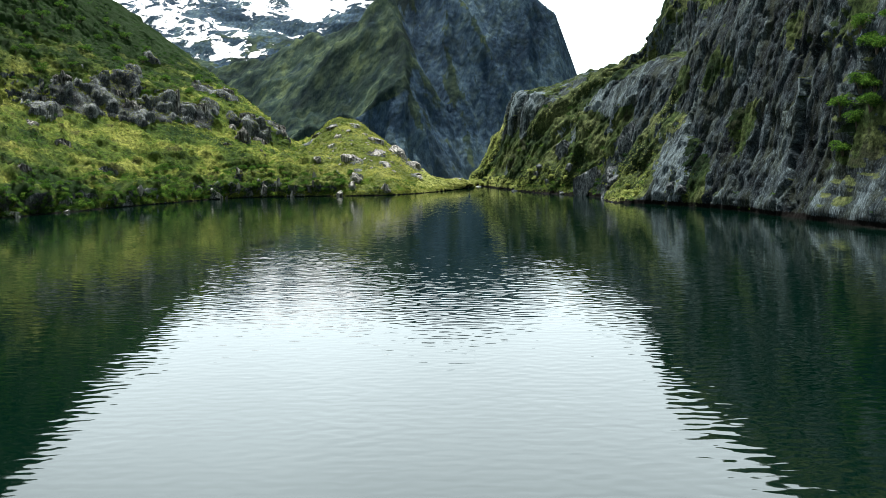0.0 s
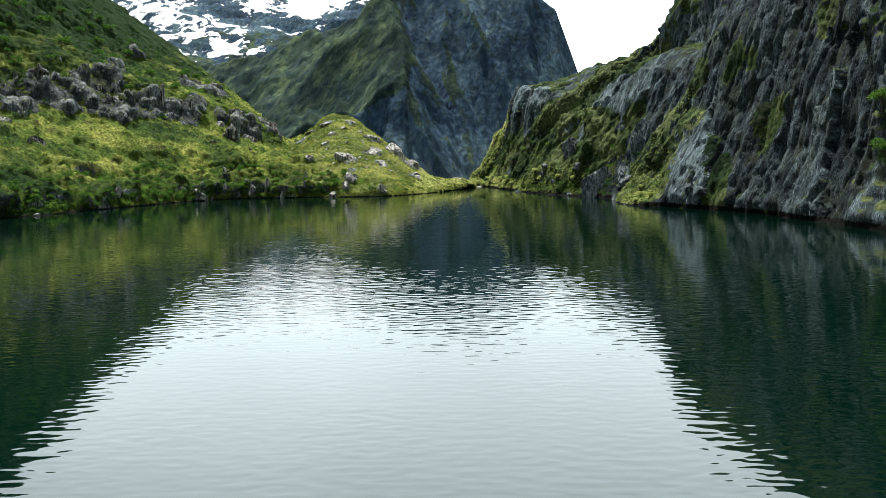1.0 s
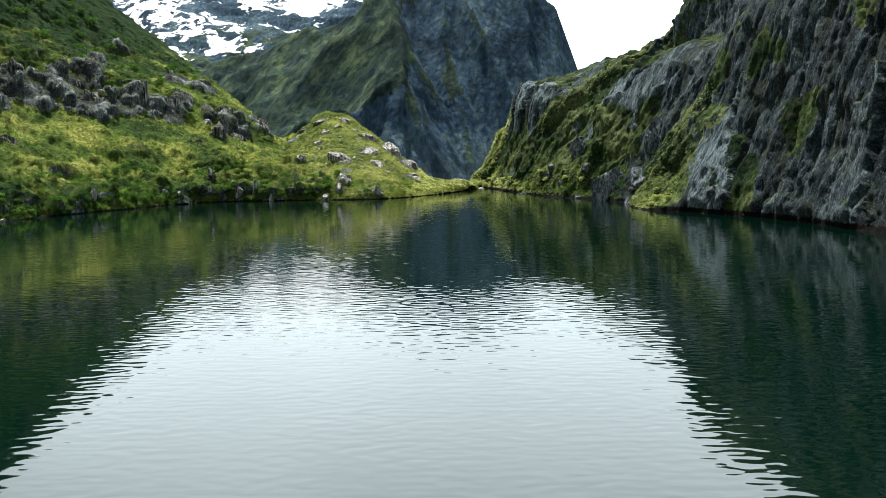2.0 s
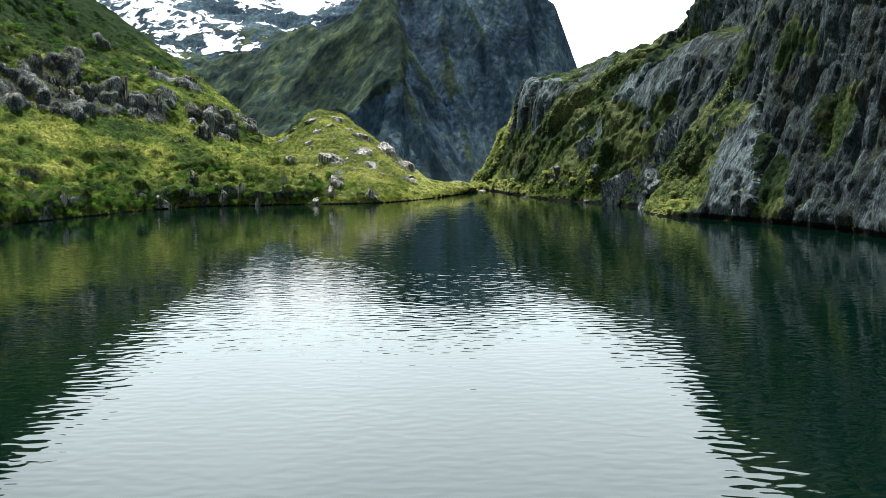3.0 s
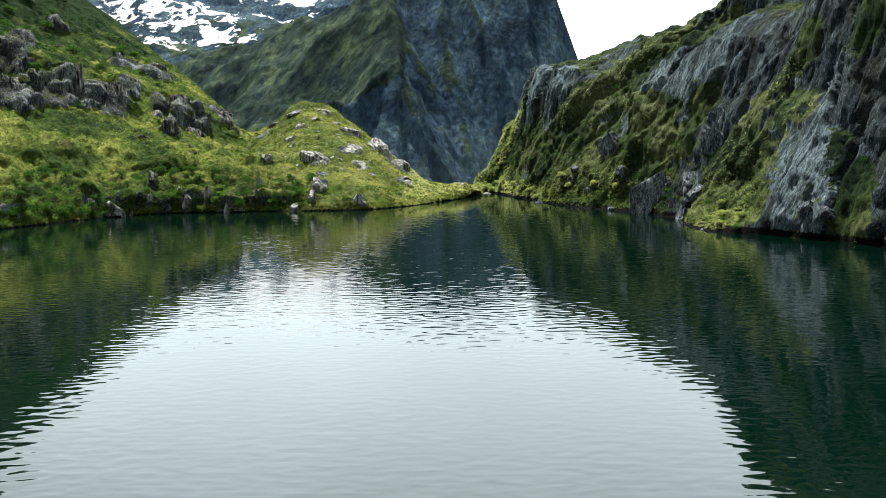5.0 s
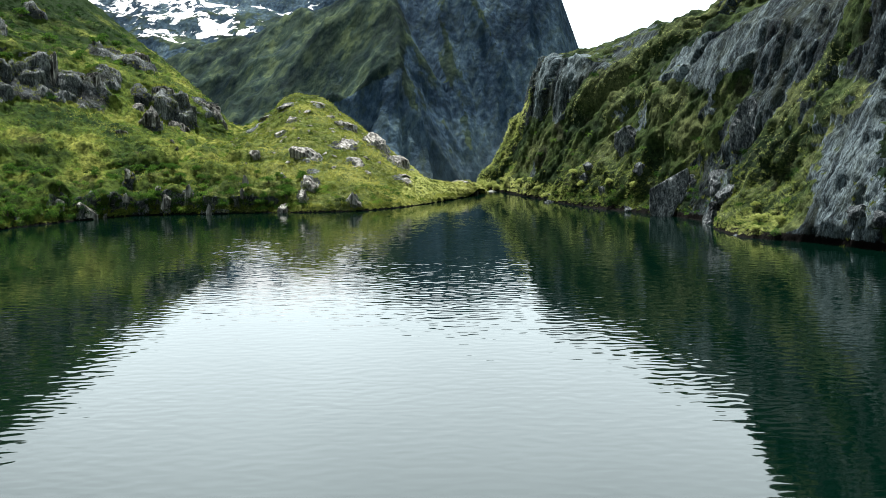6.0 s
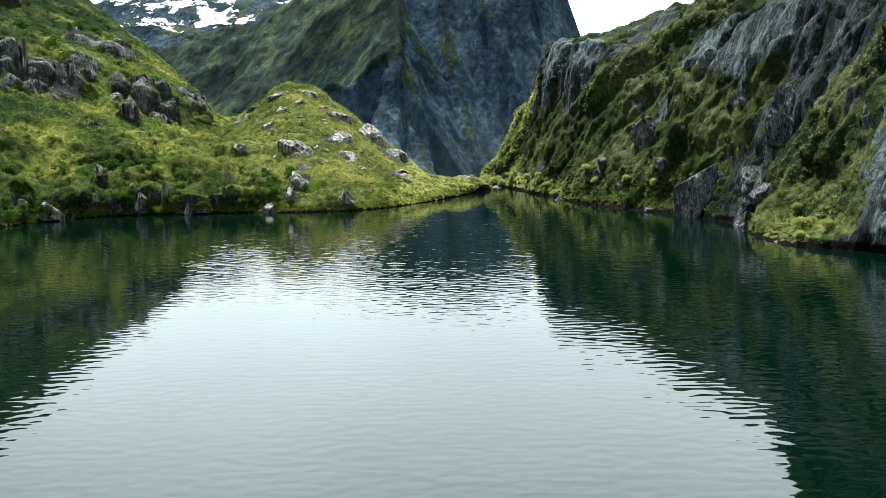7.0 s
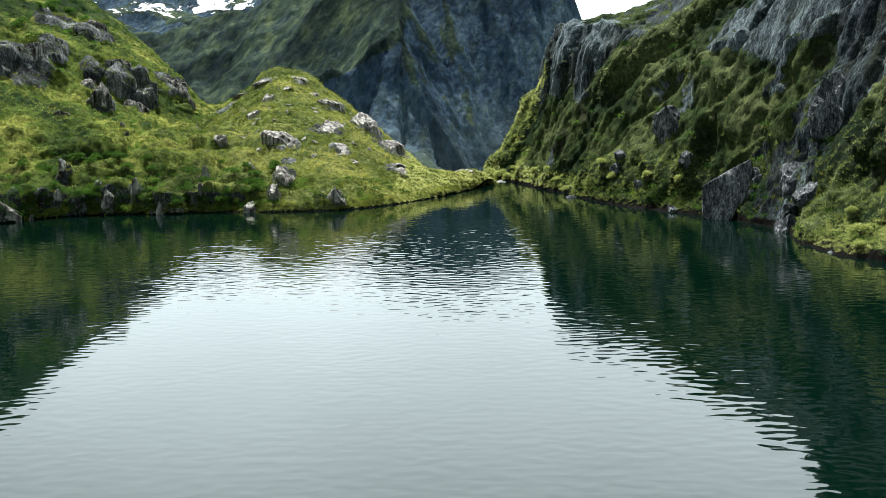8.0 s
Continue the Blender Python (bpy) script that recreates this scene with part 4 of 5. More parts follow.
rocks("ground_left", [
    (-47, 217.6, 1.2, 3.0), (-41, 214.5, 1.6, 2.5), (-38.2, 215.6, 1.1, 4.8), (-34.7, 213.8, 0.8, 3.6), (-31, 219.4, 1.2, 3.6), (-42, 215.3, 1.1, 1.6), (-50, 208.9, 2.5, 4.0), (-46.1, 212.9, 0.8, 1.6),
    (-48.2, 210.3, 0.7, 2.2), (-30.3, 215.4, 0.9, 1.5), (-24.8, 214.9, 2.1, 1.8), (-15.1, 216.1, 2.1, 2.8), (-22.2, 216.3, 1.7, 2.3), (-25.8, 222.8, 1.0, 1.9), (-60.5, 191.6, 1.4, 3.4),
    (-53.4, 207, 1.8, 2.8), (-66.5, 171, 1.3, 1.8), (-71, 160.3, 2, 2.4),
], "pale upright rock standing in shrubs at the water's edge", "rocks along the left bank", 0.64, 1.3, 1.05, PALE_MAT, 0.9, 0.4)
rocks("ground_left", [
    (-23.2, 230.4, 4.2, 3.2), (-19, 240.9, 4.7, 2.8), (-14.4, 250.2, 4.8, 4.2), (-10.7, 244.9, 4.8, 3.6), (-16.3, 231.6, 3.6, 1.3), (-21.7, 220.7, 2.6, 3.8), (-31.9, 232.5, 1.9, 1.5), (-20.8, 257.3, 2.9, 2.4),
    (-9.4, 234, 2.6, 0.7), (-8.2, 231.8, 1.8, 0.6), (-13.2, 238.1, 1.3, 1.0), (-14.2, 227.6, 1.2, 1.0), (-0.6, 243, 2.4, 1.1), (1.0, 247.6, 3.2, 2.8),
], "pale grey rounded boulder breaking through the grassy knoll", "boulders of the knoll", 0.80, 1.6, 1.15, PALE_MAT, 1.0, 0.9)
rocks("ground_left", [
    (-32.9, 267.7, 2.6, 1.1), (-37.7, 272, 2.0, 1.5), (-30.9, 269.3, 1.8, 0.9), (-26.8, 268.8, 2.4, 1.5), (-38.4, 262, 2.6, 1.2), (-30.2, 257.8, 1.9, 1.4), (-30.4, 246.8, 1.6, 1.5), (-35, 262, 1.4, 0.9),
    (-28, 262, 1.5, 0.9), (-33, 254, 1.2, 0.8), (-26.5, 254, 1.1, 0.8), (-24, 262, 1.5, 1.0), (-36, 257, 1.6, 0.9), (-22.5, 252, 1.0, 0.8),
], "small pale stone lying in the grass of the knoll", "stones of the knoll", 0.62, 1.3, 0.62, PALE_MAT)
r = random.Random(31)
speckle = []
while len(speckle) < 64:
    x, y = r.uniform(-42, -8), r.uniform(222, 274)
    if (x + 25) ** 2 / 17**2 + (y - 250) ** 2 / 26**2 < 1 and r.random() < 0.35 + 0.65 * (y > 240):
        speckle.append((x, y, r.uniform(0.4, 1.0), r.uniform(0.4, 0.8)))
rocks("ground_left", speckle, "pale stone fleck showing through the knoll's turf", "flecks of stone on the knoll", 0.55, 1.2, 0.8, PALE_MAT)
rocks("ground_right", [
    (29.4, 191.6, 2.6, 4.4), (28.7, 201, 1.8, 2),
    (23.4, 209.2, 1.7, 1.8), (18.1, 220.2, 1.9, 1.6), (30.2, 189.4, 1.3, 1.3), (13.5, 230, 1.9, 1.9), (36.2, 167.6, 2.2, 2.4),
    (37.6, 165.4, 2.2, 2.2), (19.5, 214.5, 1.4, 1.8), (21.8, 207.6, 1.5, 2),
], "dark grey split rock on the mossy cliff foot", "blocks of the right cliff", 0.6, 0.8)
rocks("ground_right", [
    (30.5, 194.9, 2.8, 3.6), (29.1, 190.7, 2.8, 3.0), (30.2, 189, 1.0, 1.3), (28.6, 200.2, 1.6, 1.9), (30.4, 189.4, 2.2, 2.2), (24.1, 216.4, 3.3, 5.0), (13.4, 225.6, 1.9, 2.1), (18, 219.7, 1.6, 1.6),
], "grey lichen-flecked block lodged in the mossy cliff", "blocks in the cliff", 0.72, 1.2, 1.2, ROCK_MAT)


def flake_mesh(outline, thick, seed, mat):
    """A split slab: an upright outline (across, up) with a worn face, a rim and a back."""
    bm = bmesh.new()
    flat_face = bm.faces.new([bm.verts.new((a, 0, b)) for a, b in outline])
    out = bmesh.ops.extrude_face_region(bm, geom=[flat_face])
    for v in out["geom"]:
        if isinstance(v, bmesh.types.BMVert):
            v.co.y += thick
    bmesh.ops.recalc_face_normals(bm, faces=bm.faces[:])
    bmesh.ops.bevel(bm, geom=bm.edges[:], offset=0.22, segments=2, affect="EDGES", profile=0.6)
    bmesh.ops.triangulate(bm, faces=bm.faces[:])
    for _ in range(4):
        bmesh.ops.subdivide_edges(bm, edges=[e for e in bm.edges if e.calc_length() > 0.35], cuts=1)
    bmesh.ops.triangulate(bm, faces=bm.faces[:])
    co = np.array([v.co for v in bm.verts])
    rough = 0.26 * fbm(co * (1, 1, 0.3) + seed, 1.0, 4, 0.6, ridged=True) + 0.45 * fbm(co + seed * 2, 2.2, 3)
    for v, r in zip(bm.verts, rough):
        v.co.y -= r
        v.co.x += 0.4 * r
    me = bpy.data.meshes.new("slab")
    bm.to_mesh(me)
    bm.free()
    me.attributes.new("tone", "FLOAT", "POINT").data.foreach_set("value", np.full(len(me.vertices), 0.75, np.float32))
    me.materials.append(mat)
    return me


def flake(x, y, z, turn, lean, outline, thick, label):
    ob = new("rock_slab", flake_mesh(outline, thick, x, ROCK_MAT))
    ob.matrix_world = pose(x, y, z, lean, 0, turn)
    tagged(ob, label, "rock", "slabs of the right cliff")


flake(25.6, 200.8, 2.8, -18, -14, [(-2.3, 0.5), (0.6, 2.3), (2.2, 3.2), (2.4, 1.9), (1.8, -4.0), (-0.6, -4.0), (-2.2, -2.4)], 1.6, "large grey leaning slab with a slanting top at the water's edge")
flake(32.6, 193.4, 11.3, -26, -18, [(-1.1, -3.2), (-1.6, -0.6), (-0.6, 2.2), (1.0, 3.3), (1.8, 1.2), (1.4, -2.4), (0.3, -3.4)], 1.6, "dark upright slab set in the mossy cliff")
flake(34.6, 187.6, 9.2, -28, -24, [(-1.6, -2.4), (-0.8, -0.2), (0.7, 2.0), (1.6, 2.4), (1.6, -1.4), (0.4, -2.6)], 1.5, "grey slanting slab above the mossy shelf")
flake(28.5, 176.0, -0.35, -24, 20, [(-2.2, -1.2), (-1.8, -0.2), (0.6, 0.6), (1.8, 0.7), (2.0, -0.4), (1.6, -1.4)], 1.8, "low grey rock flake under the mossy shelf in the water")


# ---- plants ----

rng = np.random.RandomState(11)


def scatter(slope, count, weight):
    """Places and normals on a slope, as many as the weight(points, cover, normals) of each cell asks for."""
    pts, veg, nor, _ = slopes[slope]
    area = np.linalg.norm(np.cross(pts[1:, :-1] - pts[:-1, :-1], pts[:-1, 1:] - pts[:-1, :-1]), axis=-1)
    w = (weight(pts, veg, nor)[:-1, :-1] * area).ravel()
    pick = rng.choice(len(w), size=count, p=w / w.sum())
    i, j = np.unravel_index(pick, area.shape)
    a, b = rng.rand(count, 1), rng.rand(count, 1)
    p = pts[i, j] + a * (pts[i + 1, j] - pts[i, j]) + b * (pts[i, j + 1] - pts[i, j])
    return p, nor[i, j]


def kites(name, base, tip, side, tint, mat, label, category):
    """One mesh of pointed blades, each from base over its middle to its tip."""
    n = len(base)
    mid = base + 0.5 * (tip - base)
    co = np.stack([base, mid - side, tip, mid + side], 1).reshape(-1, 3)
    me = bpy.data.meshes.new(name)
    me.vertices.add(4 * n)
    me.vertices.foreach_set("co", co.astype(np.float32).ravel())
    me.loops.add(4 * n)
    me.loops.foreach_set("vertex_index", np.arange(4 * n, dtype=np.int32))
    me.polygons.add(n)
    me.polygons.foreach_set("loop_start", np.arange(0, 4 * n, 4, dtype=np.int32))
    me.attributes.new("tint", "FLOAT", "POINT").data.foreach_set("value", np.repeat(np.clip(tint, 0, 1), 4).astype(np.float32))
    me.materials.append(mat)
    me.update()
    me.validate()
    ob = new(name, me)
    if label:
        tagged(ob, label, category, kind="stuff")
    return ob


def tufts(name, p, nor, size, blades, spread, mat, label, category, tone, width=0.032, droop=0.22):
    n = len(p)
    size = np.repeat(size, blades)[:, None]
    base, up = np.repeat(p, blades, 0), np.repeat(nor * 0.5 + (0, 0, 0.8), blades, 0)
    radial = rng.normal(size=(n * blades, 3))
    radial -= up * (radial * up).sum(1, keepdims=True) / (up * up).sum(1, keepdims=True)
    radial /= np.linalg.norm(radial, axis=1, keepdims=True)
    lean = rng.uniform(0.15, 1.0, (n * blades, 1)) * spread
    way = up + radial * lean
    way /= np.linalg.norm(way, axis=1, keepdims=True)
    long = size * rng.uniform(0.6, 1.15, (n * blades, 1))
    root = base + radial * size * 0.22 * rng.rand(n * blades, 1) - up * 0.08
    tip = root + way * long - np.array((0, 0, 1)) * long * lean * droop
    across = np.cross(way, rng.normal(size=way.shape))
    across /= np.linalg.norm(across, axis=1, keepdims=True)
    tint = np.repeat(tone, blades) + rng.normal(0, 0.09, n * blades)
    return kites(name, root, tip, across * size * width, tint, mat, label, category)


def front(pts):
    return (pts[..., 1] > 118) & (pts[..., 2] > 0.15)


def shrubby(p):
    q = p.reshape(-1, 3)
    a = fbm(q + 500, 9.0, 3, 0.55).reshape(p.shape[:-1])
    low = 1 - smooth(3.5, 9.5, p[..., 2])
    high = 1.6 * smooth(-60, -76, p[..., 0]) * smooth(22, 32, p[..., 2])
    knoll = smooth(-36, -24, p[..., 0]) * 1.3
    return smooth(0.0, 0.35, a * 1.4 + 0.6 * low + 0.8 * high - knoll - 0.05)


p, nn = scatter("ground_left", 29000, lambda p, v, m: front(p) * (p[..., 1] < 300) * (p[..., 2] < 62) * v * (1.1 - 0.6 * shrubby(p)) * (1 - 0.85 * smooth(37, 46, p[..., 2])) * (1 + 1.6 * smooth(-50, -36, p[..., 0])) * (1 - 0.6 * smooth(200, 170, p[..., 1])))
# upward faces and the knoll get a lighter tint, as the sun lights them
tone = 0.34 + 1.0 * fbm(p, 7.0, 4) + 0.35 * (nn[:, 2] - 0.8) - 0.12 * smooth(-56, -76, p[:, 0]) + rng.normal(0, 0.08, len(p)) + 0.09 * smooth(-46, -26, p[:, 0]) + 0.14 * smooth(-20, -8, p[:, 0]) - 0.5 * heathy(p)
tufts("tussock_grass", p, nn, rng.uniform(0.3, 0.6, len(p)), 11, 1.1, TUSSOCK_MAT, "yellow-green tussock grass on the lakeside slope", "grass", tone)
around = []
for slope, x, y, w in SKIRTS:
    for _ in range(int(9 + 7 * w)):
        a, r = rng.uniform(0, 6.283), w * rng.uniform(0.38, 0.75)
        around.append(ground_at(slope, x + r * math.cos(a), y + r * math.sin(a)))
for at, rise_by, wide in TOPS:
    for _ in range(16):
        q = at + Vector((rng.uniform(-0.5, 0.5) * wide, rng.uniform(-0.2, 1.6), 0))
        g = ground_at("ground_left", q.x, q.y)
        around.append(Vector((q.x, q.y, max(g.z, at.z + rise_by * rng.uniform(0.8, 0.95)))))
p = np.array(around)
tufts("tussock_grass", p, np.tile((0.0, 0.0, 1.0), (len(p), 1)), rng.uniform(0.3, 0.62, len(p)), 20, 1.0, TUSSOCK_MAT, "long tussock grass growing round the rocks", "grass", 0.36 + 0.5 * fbm(p, 8.0, 2), 0.024)
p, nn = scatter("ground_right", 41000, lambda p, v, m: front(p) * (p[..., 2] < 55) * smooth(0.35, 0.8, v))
# sunlit ramps and upward faces, darker foot: light put into the blade tint
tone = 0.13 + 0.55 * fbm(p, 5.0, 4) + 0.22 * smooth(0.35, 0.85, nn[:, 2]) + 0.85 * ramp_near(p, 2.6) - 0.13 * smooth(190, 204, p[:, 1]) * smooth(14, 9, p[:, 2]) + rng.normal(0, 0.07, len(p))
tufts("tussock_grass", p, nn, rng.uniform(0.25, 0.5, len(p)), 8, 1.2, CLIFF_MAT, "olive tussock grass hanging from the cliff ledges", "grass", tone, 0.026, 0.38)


def crown_leaves(count, seed, fine=1.0):
    """Leaf kites in a lumpy dome about one metre wide."""
    r = np.random.RandomState(seed)
    lobes = r.uniform(-0.33, 0.33, (6, 3)) * (1, 1, 0.5) + (0, 0, 0.42)
    c = lobes[r.randint(0, 6, count)]
    v = r.normal(size=(count, 3))
    v /= np.linalg.norm(v, axis=1, keepdims=True)
    v[:, 2] = np.where(v[:, 2] < -0.3, -v[:, 2], v[:, 2])
    base = c + v * r.uniform(0.16, 0.27, (count, 1)) * (1, 1, 0.85)
    way = v + r.normal(0, 0.7, (count, 3)) + (0, 0, 0.25)
    way /= np.linalg.norm(way, axis=1, keepdims=True)
    tip = base + way * r.uniform(0.14, 0.27, (count, 1)) * fine
    side = np.cross(way, r.normal(size=(count, 3)))
    side /= np.linalg.norm(side, axis=1, keepdims=True)
    return base, tip, side * 0.065 * fine, r.rand(count)


def bushes(name, p, size, tone, leaves, mat, label, category):
    kinds = [crown_leaves(leaves, k, 0.5) for k in range(7)]
    out = [[], [], [], []]
    for k, (b, t, sd, tn) in enumerate(kinds):
        at = np.arange(len(p)) % 7 == k
        if not at.any():
            continue
        q, z, a = p[at], size[at], rng.uniform(0, 6.28, at.sum())
        ca, sa = np.cos(a), np.sin(a)
        for o, arr, move in ((0, b, True), (1, t, True), (2, sd, False)):
            x = arr[None, :, 0] * ca[:, None] - arr[None, :, 1] * sa[:, None]
            y = arr[None, :, 0] * sa[:, None] + arr[None, :, 1] * ca[:, None]
            w = np.stack([x, y, np.broadcast_to(arr[None, :, 2], x.shape)], -1) * z[:, None, None]
            out[o].append((w + (q[:, None] if move else 0)).reshape(-1, 3))
        out[3].append((tone[at][:, None] + 0.35 * (tn[None] - 0.5)).ravel())
    return kites(name, *(np.concatenate(o) for o in out), mat, label, category)


p, nn = scatter("ground_left", 1500, lambda p, v, m: front(p) * (p[..., 1] < 290) * (p[..., 2] < 60) * v * shrubby(p))
bushes("low_shrubs", p - (0, 0, 0.15), rng.uniform(0.6, 1.5, len(p)), 0.5 - 0.35 * smooth(22, 34, p[:, 2]) + rng.normal(0, 0.22, len(p)), 150, SHRUB_MAT, "dense dark green low shrubs on the bank", "shrubs")
p, nn = scatter("ground_left", 2300, lambda p, v, m: front(p) * (p[..., 1] < 290) * (p[..., 2] < 60) * v * (0.25 + smooth(-38, -60, p[..., 0])) * (0.12 + smooth(0.0, 0.22, fbm(p.reshape(-1, 3) + 90, 5.0, 2).reshape(v.shape))))
bushes("heath_scrub", p - (0, 0, 0.1), rng.uniform(0.45, 1.1, len(p)), 0.5 - 0.35 * smooth(22, 34, p[:, 2]) + rng.normal(0, 0.26, len(p)), 70, SHRUB_MAT, "dark green heath scrub speckling the tussock slope", "scrub")
p, nn = scatter("ground_right", 60, lambda p, v, m: front(p) * (p[..., 2] < 19) * smooth(0.3, 0.7, v))
bushes("low_shrubs", p - (0, 0, 0.15), rng.uniform(0.6, 1.5, len(p)), 0.5 + rng.normal(0, 0.22, len(p)), 110, SHRUB_MAT, "dark green low shrubs on the cliff", "shrubs")
p, nn = scatter("ground_right", 2000, lambda p, v, m: front(p) * (p[..., 2] < 9) * (p[..., 1] > 174) * (p[..., 1] < 244) * smooth(0.3, 0.7, v) * (1.2 - p[..., 2] / 9) * (0.15 + ramp_near(p.reshape(-1, 3), 3.0).reshape(v.shape)))
tufts("fern_cushions", p, nn, rng.uniform(0.22, 0.5, len(p)), 22, 1.2, MOSS_MAT, "bright green fern cushions at the cliff foot", "ferns", 0.24 + 0.5 * fbm(p, 3.0, 2) + rng.normal(0, 0.1, len(p)), 0.03)
p, nn = scatter("ground_right", 1000, lambda p, v, m: 1.0 * (p[..., 1] > 200) * (p[..., 1] < 254) * (p[..., 2] > 0.25) * (p[..., 2] < 2.2))
tufts("fern_cushions", p, nn, rng.uniform(0.3, 0.6, len(p)), 20, 1.2, MOSS_MAT, "bright green fern cushions along the cliff's waterline", "ferns", 0.16 + 0.6 * fbm(p, 4.0, 2) + 0.45 * smooth(215, 238, p[:, 1]) + rng.normal(0, 0.1, len(p)), 0.034)
p, nn = scatter("ground_left", 4200, lambda p, v, m: 1.0 * (p[..., 0] > -9) * (p[..., 1] < 256) * (p[..., 2] > 0.1))
tufts("fern_cushions", p, nn, rng.uniform(0.22, 0.46, len(p)), 20, 1.4, MOSS_MAT, "bright yellow-green ferns and moss covering the outlet spit", "ferns", 0.86 + 0.5 * fbm(p, 3.0, 3) + rng.normal(0, 0.1, len(p)), 0.036)
p, nn = scatter("ground_left", 1500, lambda p, v, m: front(p) * (p[..., 0] > -40) * (p[..., 2] < 1.0))
tufts("fern_cushions", p, nn, rng.uniform(0.14, 0.32, len(p)), 18, 1.4, MOSS_MAT, "bright green ferns along the outlet bank", "ferns", 0.85 + 0.4 * fbm(p, 3.0, 2) + rng.normal(0, 0.1, len(p)), 0.03)

# the cliff's sunlit edge at the outlet, put in as pale-tinted tufts
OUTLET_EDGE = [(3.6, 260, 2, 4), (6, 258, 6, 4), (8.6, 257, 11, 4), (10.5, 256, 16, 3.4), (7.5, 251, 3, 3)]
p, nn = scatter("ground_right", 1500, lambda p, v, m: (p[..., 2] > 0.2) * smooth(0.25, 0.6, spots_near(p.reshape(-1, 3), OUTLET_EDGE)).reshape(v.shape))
tufts("fern_cushions", p, nn, rng.uniform(0.3, 0.6, len(p)), 16, 1.3, MOSS_MAT, "yellow-green tussock at the cliff's outlet edge, tinted pale as if sunlit", "ferns", 0.5 + 0.7 * fbm(p, 3.0, 3) + rng.normal(0, 0.1, len(p)), 0.036)

SHELF = [(29.2, 180.5, 1.2, 2.6), (29.6, 177.5, 1.6, 2.8), (30.8, 179, 2.6, 2.4), (31.0, 176, 2.2, 2.0)]
p, nn = scatter("ground_right", 900, lambda p, v, m: (p[..., 2] > 0.2) * smooth(0.2, 0.6, spots_near(p.reshape(-1, 3), SHELF)).reshape(v.shape))
tufts("fern_cushions", p, nn, rng.uniform(0.2, 0.42, len(p)), 24, 1.3, MOSS_MAT, "bright yellow-green fern and moss mat on the low rock shelf", "ferns", 0.62 + 0.5 * fbm(p, 2.0, 2) + rng.normal(0, 0.1, len(p)), 0.03)

def bankside(p):
    return (p[..., 2] > 0.1) * (p[..., 2] < 2.8) * (p[..., 1] > 118) * (p[..., 1] < 226)


p, nn = scatter("ground_left", 4000, lambda p, v, m: 1.0 * (p[..., 1] > 118) * (p[..., 2] > 0.12) * (p[..., 2] < 1.0))
tufts("shore_sedge", p, nn, rng.uniform(0.3, 0.7, len(p)), 14, 1.3, TUSSOCK_MAT, "green sedge fringing the lake shore", "sedge", 0.38 + 0.5 * fbm(p, 4.0, 2) - 0.4 * heathy(p), 0.03)
p, nn = scatter("ground_left", 900, lambda p, v, m: bankside(p) * (0.25 + 0.75 * (p[..., 0] < -23)))
bushes("low_shrubs", p - (0, 0, 0.3), rng.uniform(0.7, 1.5, len(p)), 0.55 + rng.normal(0, 0.26, len(p)), 130, SHRUB_MAT, "dark green shrubs overhanging the lake shore", "shrubs")
p, nn = scatter("ground_right", 60, lambda p, v, m: bankside(p) * (0.15 + 1.0 * (p[..., 1] > 172)))
bushes("low_shrubs", p - (0, 0, 0.3), rng.uniform(0.6, 1.4, len(p)), 0.45 + rng.normal(0, 0.22, len(p)), 110, SHRUB_MAT, "dark green shrubs overhanging the cliff foot", "shrubs")


# ---- single shrubs ----
def part(name, me, parent, label=""):
    ob = new(name, me)
    ob.parent = parent
    if label:
        tagged(ob, label)
    return ob


def twigs_mesh(seed):
    """A short trunk that forks into four tapered limbs."""
    r = random.Random(seed)
    bm = bmesh.new()
    for k in range(4):
        a = k * 1.57 + r.uniform(-0.5, 0.5)
        out, top = r.uniform(0.15, 0.3), r.uniform(0.4, 0.6)
        line = [Vector((0.03 * math.cos(a), 0.03 * math.sin(a), -0.15)), Vector((out * 0.4 * math.cos(a), out * 0.4 * math.sin(a), top * 0.5)), Vector((out * math.cos(a), out * math.sin(a), top))]
        rings = []
        for p, rad in zip(line, (0.035, 0.025, 0.008)):
            rings.append([bm.verts.new(p + Vector((rad * math.cos(j * 1.257), rad * math.sin(j * 1.257), 0))) for j in range(5)])
        for lo, hi in zip(rings, rings[1:]):
            for j in range(5):
                bm.faces.new((lo[j], lo[(j + 1) % 5], hi[(j + 1) % 5], hi[j]))
    me = bpy.data.meshes.new("trunk")
    bm.to_mesh(me)
    bm.free()
    me.materials.append(BARK_MAT)
    return me


def bark_material():
    m, t, bsdf = material("grey_brown_bark")
    t.links.new(ramp(t, noise_tex(t, place(t, (6, 6, 1.5)), 2.0), ((0.3, (0.03, 0.022, 0.016)), (0.7, (0.12, 0.095, 0.07)))), bsdf.inputs["Base Color"])
    bsdf.inputs["Roughness"].default_value = 0.9
    return m


BARK_MAT = bark_material()


def shrub(seed, leaves, mat, fine=0.5):
    root = new("shrub")
    part("trunk", twigs_mesh(seed), root)
    b, t, sd, tn = crown_leaves(leaves, seed + 40, fine)
    crown = kites("crown", b, t, sd * 0.8, 0.25 + 0.6 * tn, mat, "", "")
    crown.parent = root
    return root


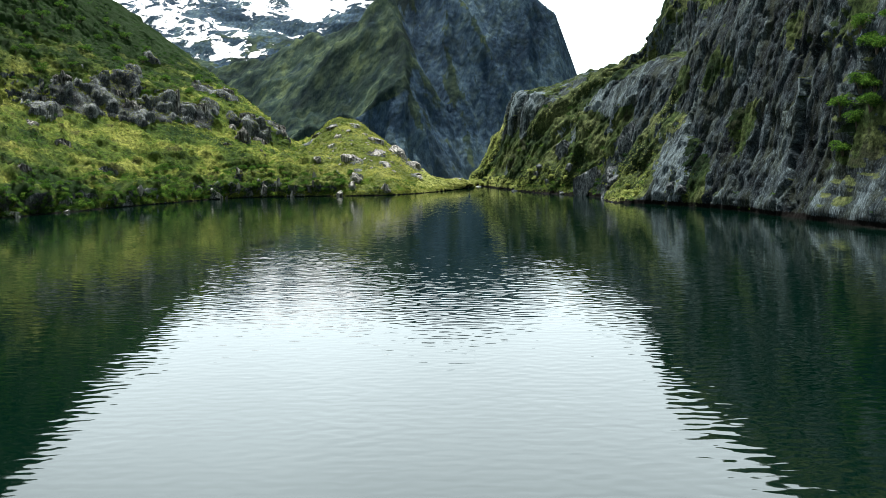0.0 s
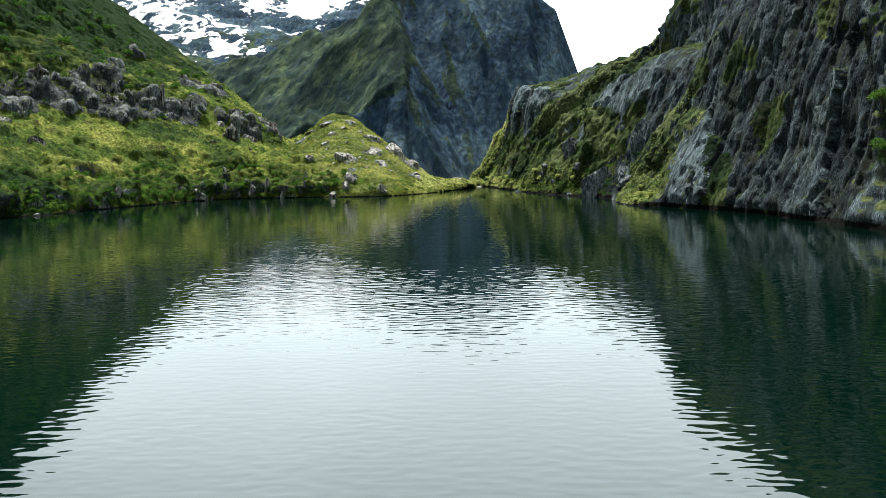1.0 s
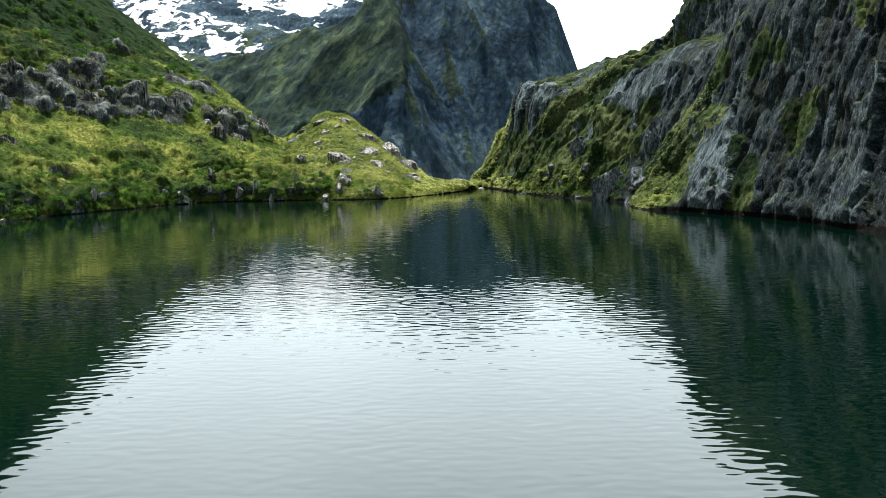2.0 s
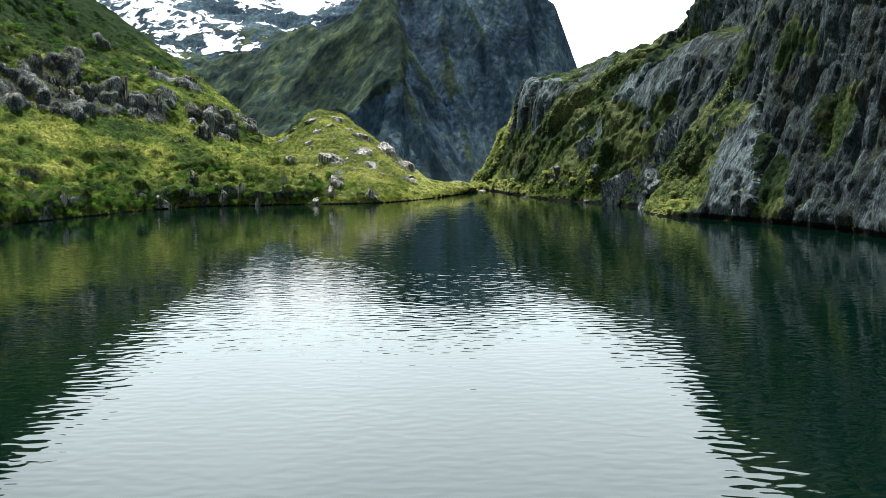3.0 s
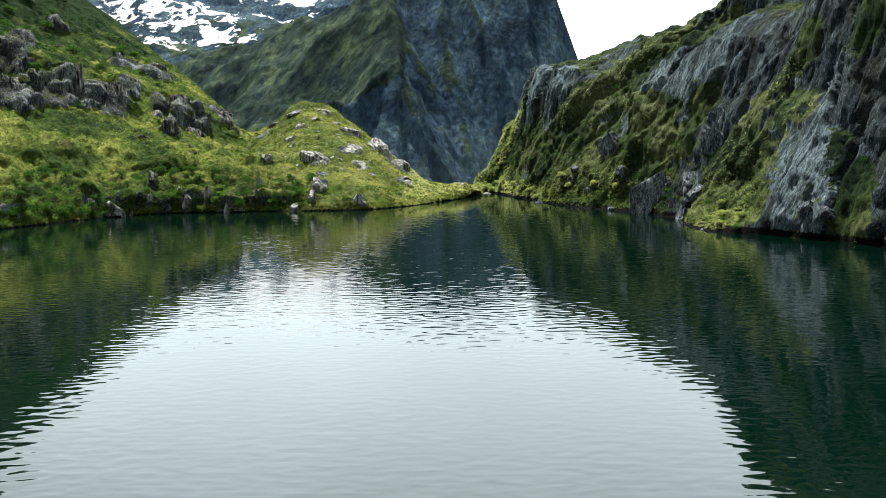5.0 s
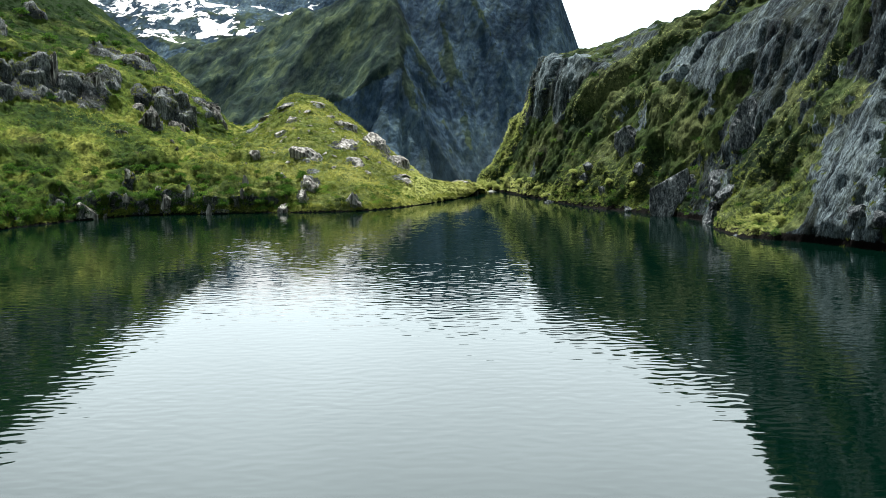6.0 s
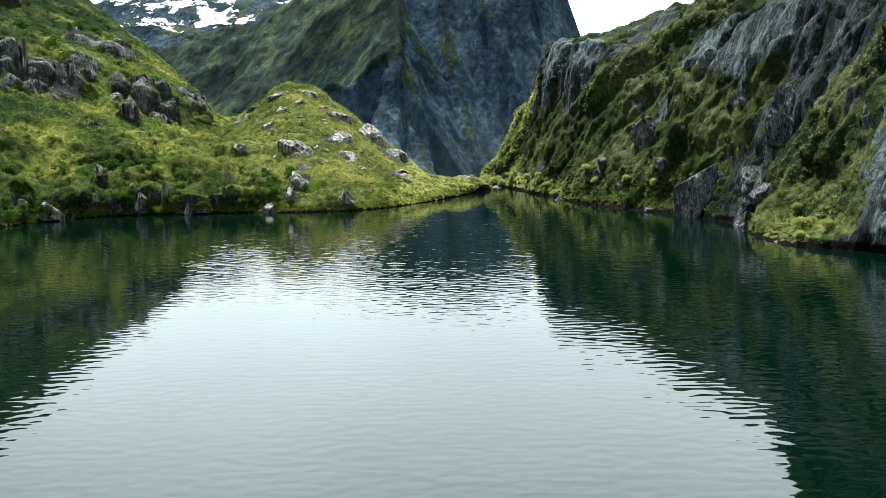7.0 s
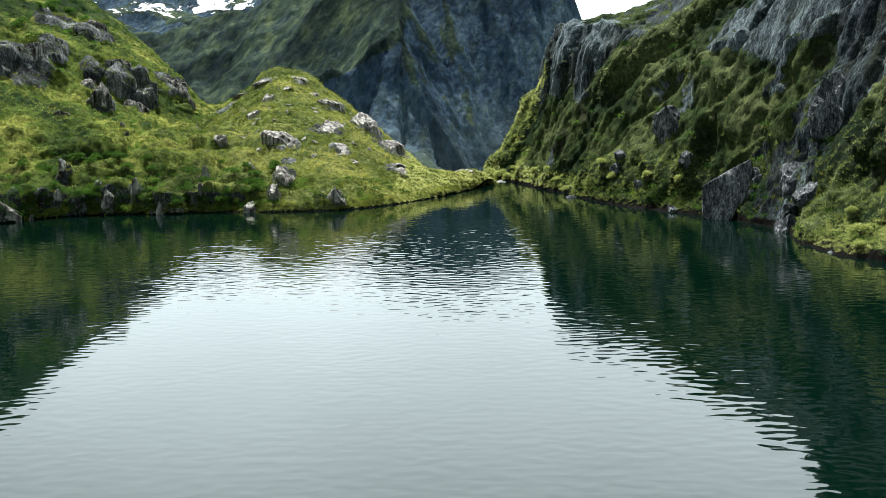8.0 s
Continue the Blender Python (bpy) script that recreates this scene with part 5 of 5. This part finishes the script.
def plant(models, slope, spots, label, group):
    for k, (x, y, size) in enumerate(spots):
        g = ground_at(slope, x, y)
        m = pose(g.x, g.y, g.z - 0.08 * size, random.uniform(-6, 6), random.uniform(-6, 6), random.uniform(0, 360))
        ob = copy_thing(models[k % len(models)], m)
        ob.scale = (size * random.uniform(0.9, 1.25), size * random.uniform(0.9, 1.25), size * random.uniform(0.75, 1.0))
        tagged(ob, label, "shrub", group)


dark = [shrub(k, 600, SHRUB_MAT) for k in range(4)]
bright = [shrub(k + 10, 1000, MOSS_MAT) for k in range(3)]
hanging = [shrub(k + 20, 2600, SHRUB_MAT, 0.3) for k in range(3)]
plant(bright, "ground_right", [(29.2, 176, 1.4), (31.3, 182.5, 1.2), (30.6, 179, 1.6), (31.5, 175.5, 1.2)], "bright yellow-green shrub on the low rock shelf by the water", "shrubs on the rock shelf")
plant(bright, "ground_right", [(9.8, 243, 1.4), (17.4, 219.2, 1.5), (22.9, 209, 1.4), (11.2, 238.5, 1.3), (13.2, 230, 1.5), (16.2, 222, 1.4), (20.2, 213.4, 1.5), (12.2, 234.4, 1.2), (4.6, 255, 2.2), (6.4, 252.5, 1.9), (5.6, 254.2, 2.0), (7.8, 249.6, 1.6), (3.6, 257, 2.0)], "bright green shrub at the foot of the mossy cliff", "shrubs at the cliff foot")
plant(hanging, "ground_right", [
    (48.6 + 0.92 * d + 0.39 * a, 129 + 0.39 * d - 0.92 * a, 3.2 + 0.3 * (k % 4)) for k, (d, a) in enumerate(
        ((2.6, -1), (3.1, 3), (3.5, 0.5), (3.9, -3), (4.3, 2.5), (4.7, -0.5), (5.1, 4), (5.5, 1.5), (6, -2), (6.4, 3)))
], "large green bush clinging to the grey cliff", "bushes on the cliff")
p, nn = scatter("ground_left", 150, lambda p, v, m: front(p) * (p[..., 1] < 224) * (p[..., 2] < 7) * (p[..., 0] < -23) * v)
plant(dark, "ground_left", [(a, b, rng.uniform(0.9, 1.9)) for a, b, c in p], "dense dark green shrub on the lakeside bank", "shrubs on the left bank")
p, nn = scatter("ground_left", 130, lambda p, v, m: (p[..., 0] < -62) * (p[..., 1] > 190) * (p[..., 1] < 280) * (p[..., 2] > 20) * (p[..., 2] < 60) * v)
plant(dark, "ground_left", [(a, b, rng.uniform(1.5, 3.0)) for a, b, c in p], "dark green shrub high on the grassy slope", "shrubs on the upper slope")
for ob in dark + bright + hanging:
    for o in (*ob.children, ob):
        bpy.data.objects.remove(o)


# stone sill where the lake spills over
for x, y, w, h in ((2.6, 251.0, 1.3, 0.5), (3.9, 252.2, 1.5, 0.45), (5.4, 252.6, 1.1, 0.5), (2.0, 249.8, 1.0, 0.6)):
    ob = new("rock", rock_mesh(w, w * 0.8, h, int(x * 31), PALE_MAT))
    ob.matrix_world = pose(x, y, 0.02, 0, 0, x * 70)
    tagged(ob, "low wet stone in the sill of the outlet", "rock", "stones of the outlet")


def lip_glint_material():
    m, t, bsdf = material("spilling_water")
    fleck = steps(t, noise_tex(t, place(t, (1, 1, 1)), 5.0, 6, 0.7), 0.35, 0.6)
    t.links.new(mixed(t, fleck, (0.30, 0.36, 0.34), (0.62, 0.66, 0.66)), bsdf.inputs["Base Color"])
    bsdf.inputs["Roughness"].default_value = 0.35
    bump(t, bsdf, fleck, 0.6, 0.05)
    return m


# lip of water running over the sill, its sky reflection painted as pale flecks
u = np.linspace(0, 1, 41)
v = np.linspace(-1, 1, 7)
U, W = np.meshgrid(u, v, indexing="ij")
along = fbm(np.stack([U.ravel() * 6, W.ravel() * 0.2, 0 * U.ravel()], -1), 1.0, 3).reshape(U.shape)
LX, LY = 2.9 + 3.2 * U, 250.9 + 0.9 * np.sin(3 * U) + W * (0.08 + 0.10 * along) * np.sin(np.pi * np.clip(U, 0.04, 0.96))
tagged(grid_mesh("water_lip", np.stack([LX, LY, 0.06 * (1 - W**2) + 0.012], -1), lip_glint_material()), "thin bright lip of water at the lake's outlet", "water", kind="structure")
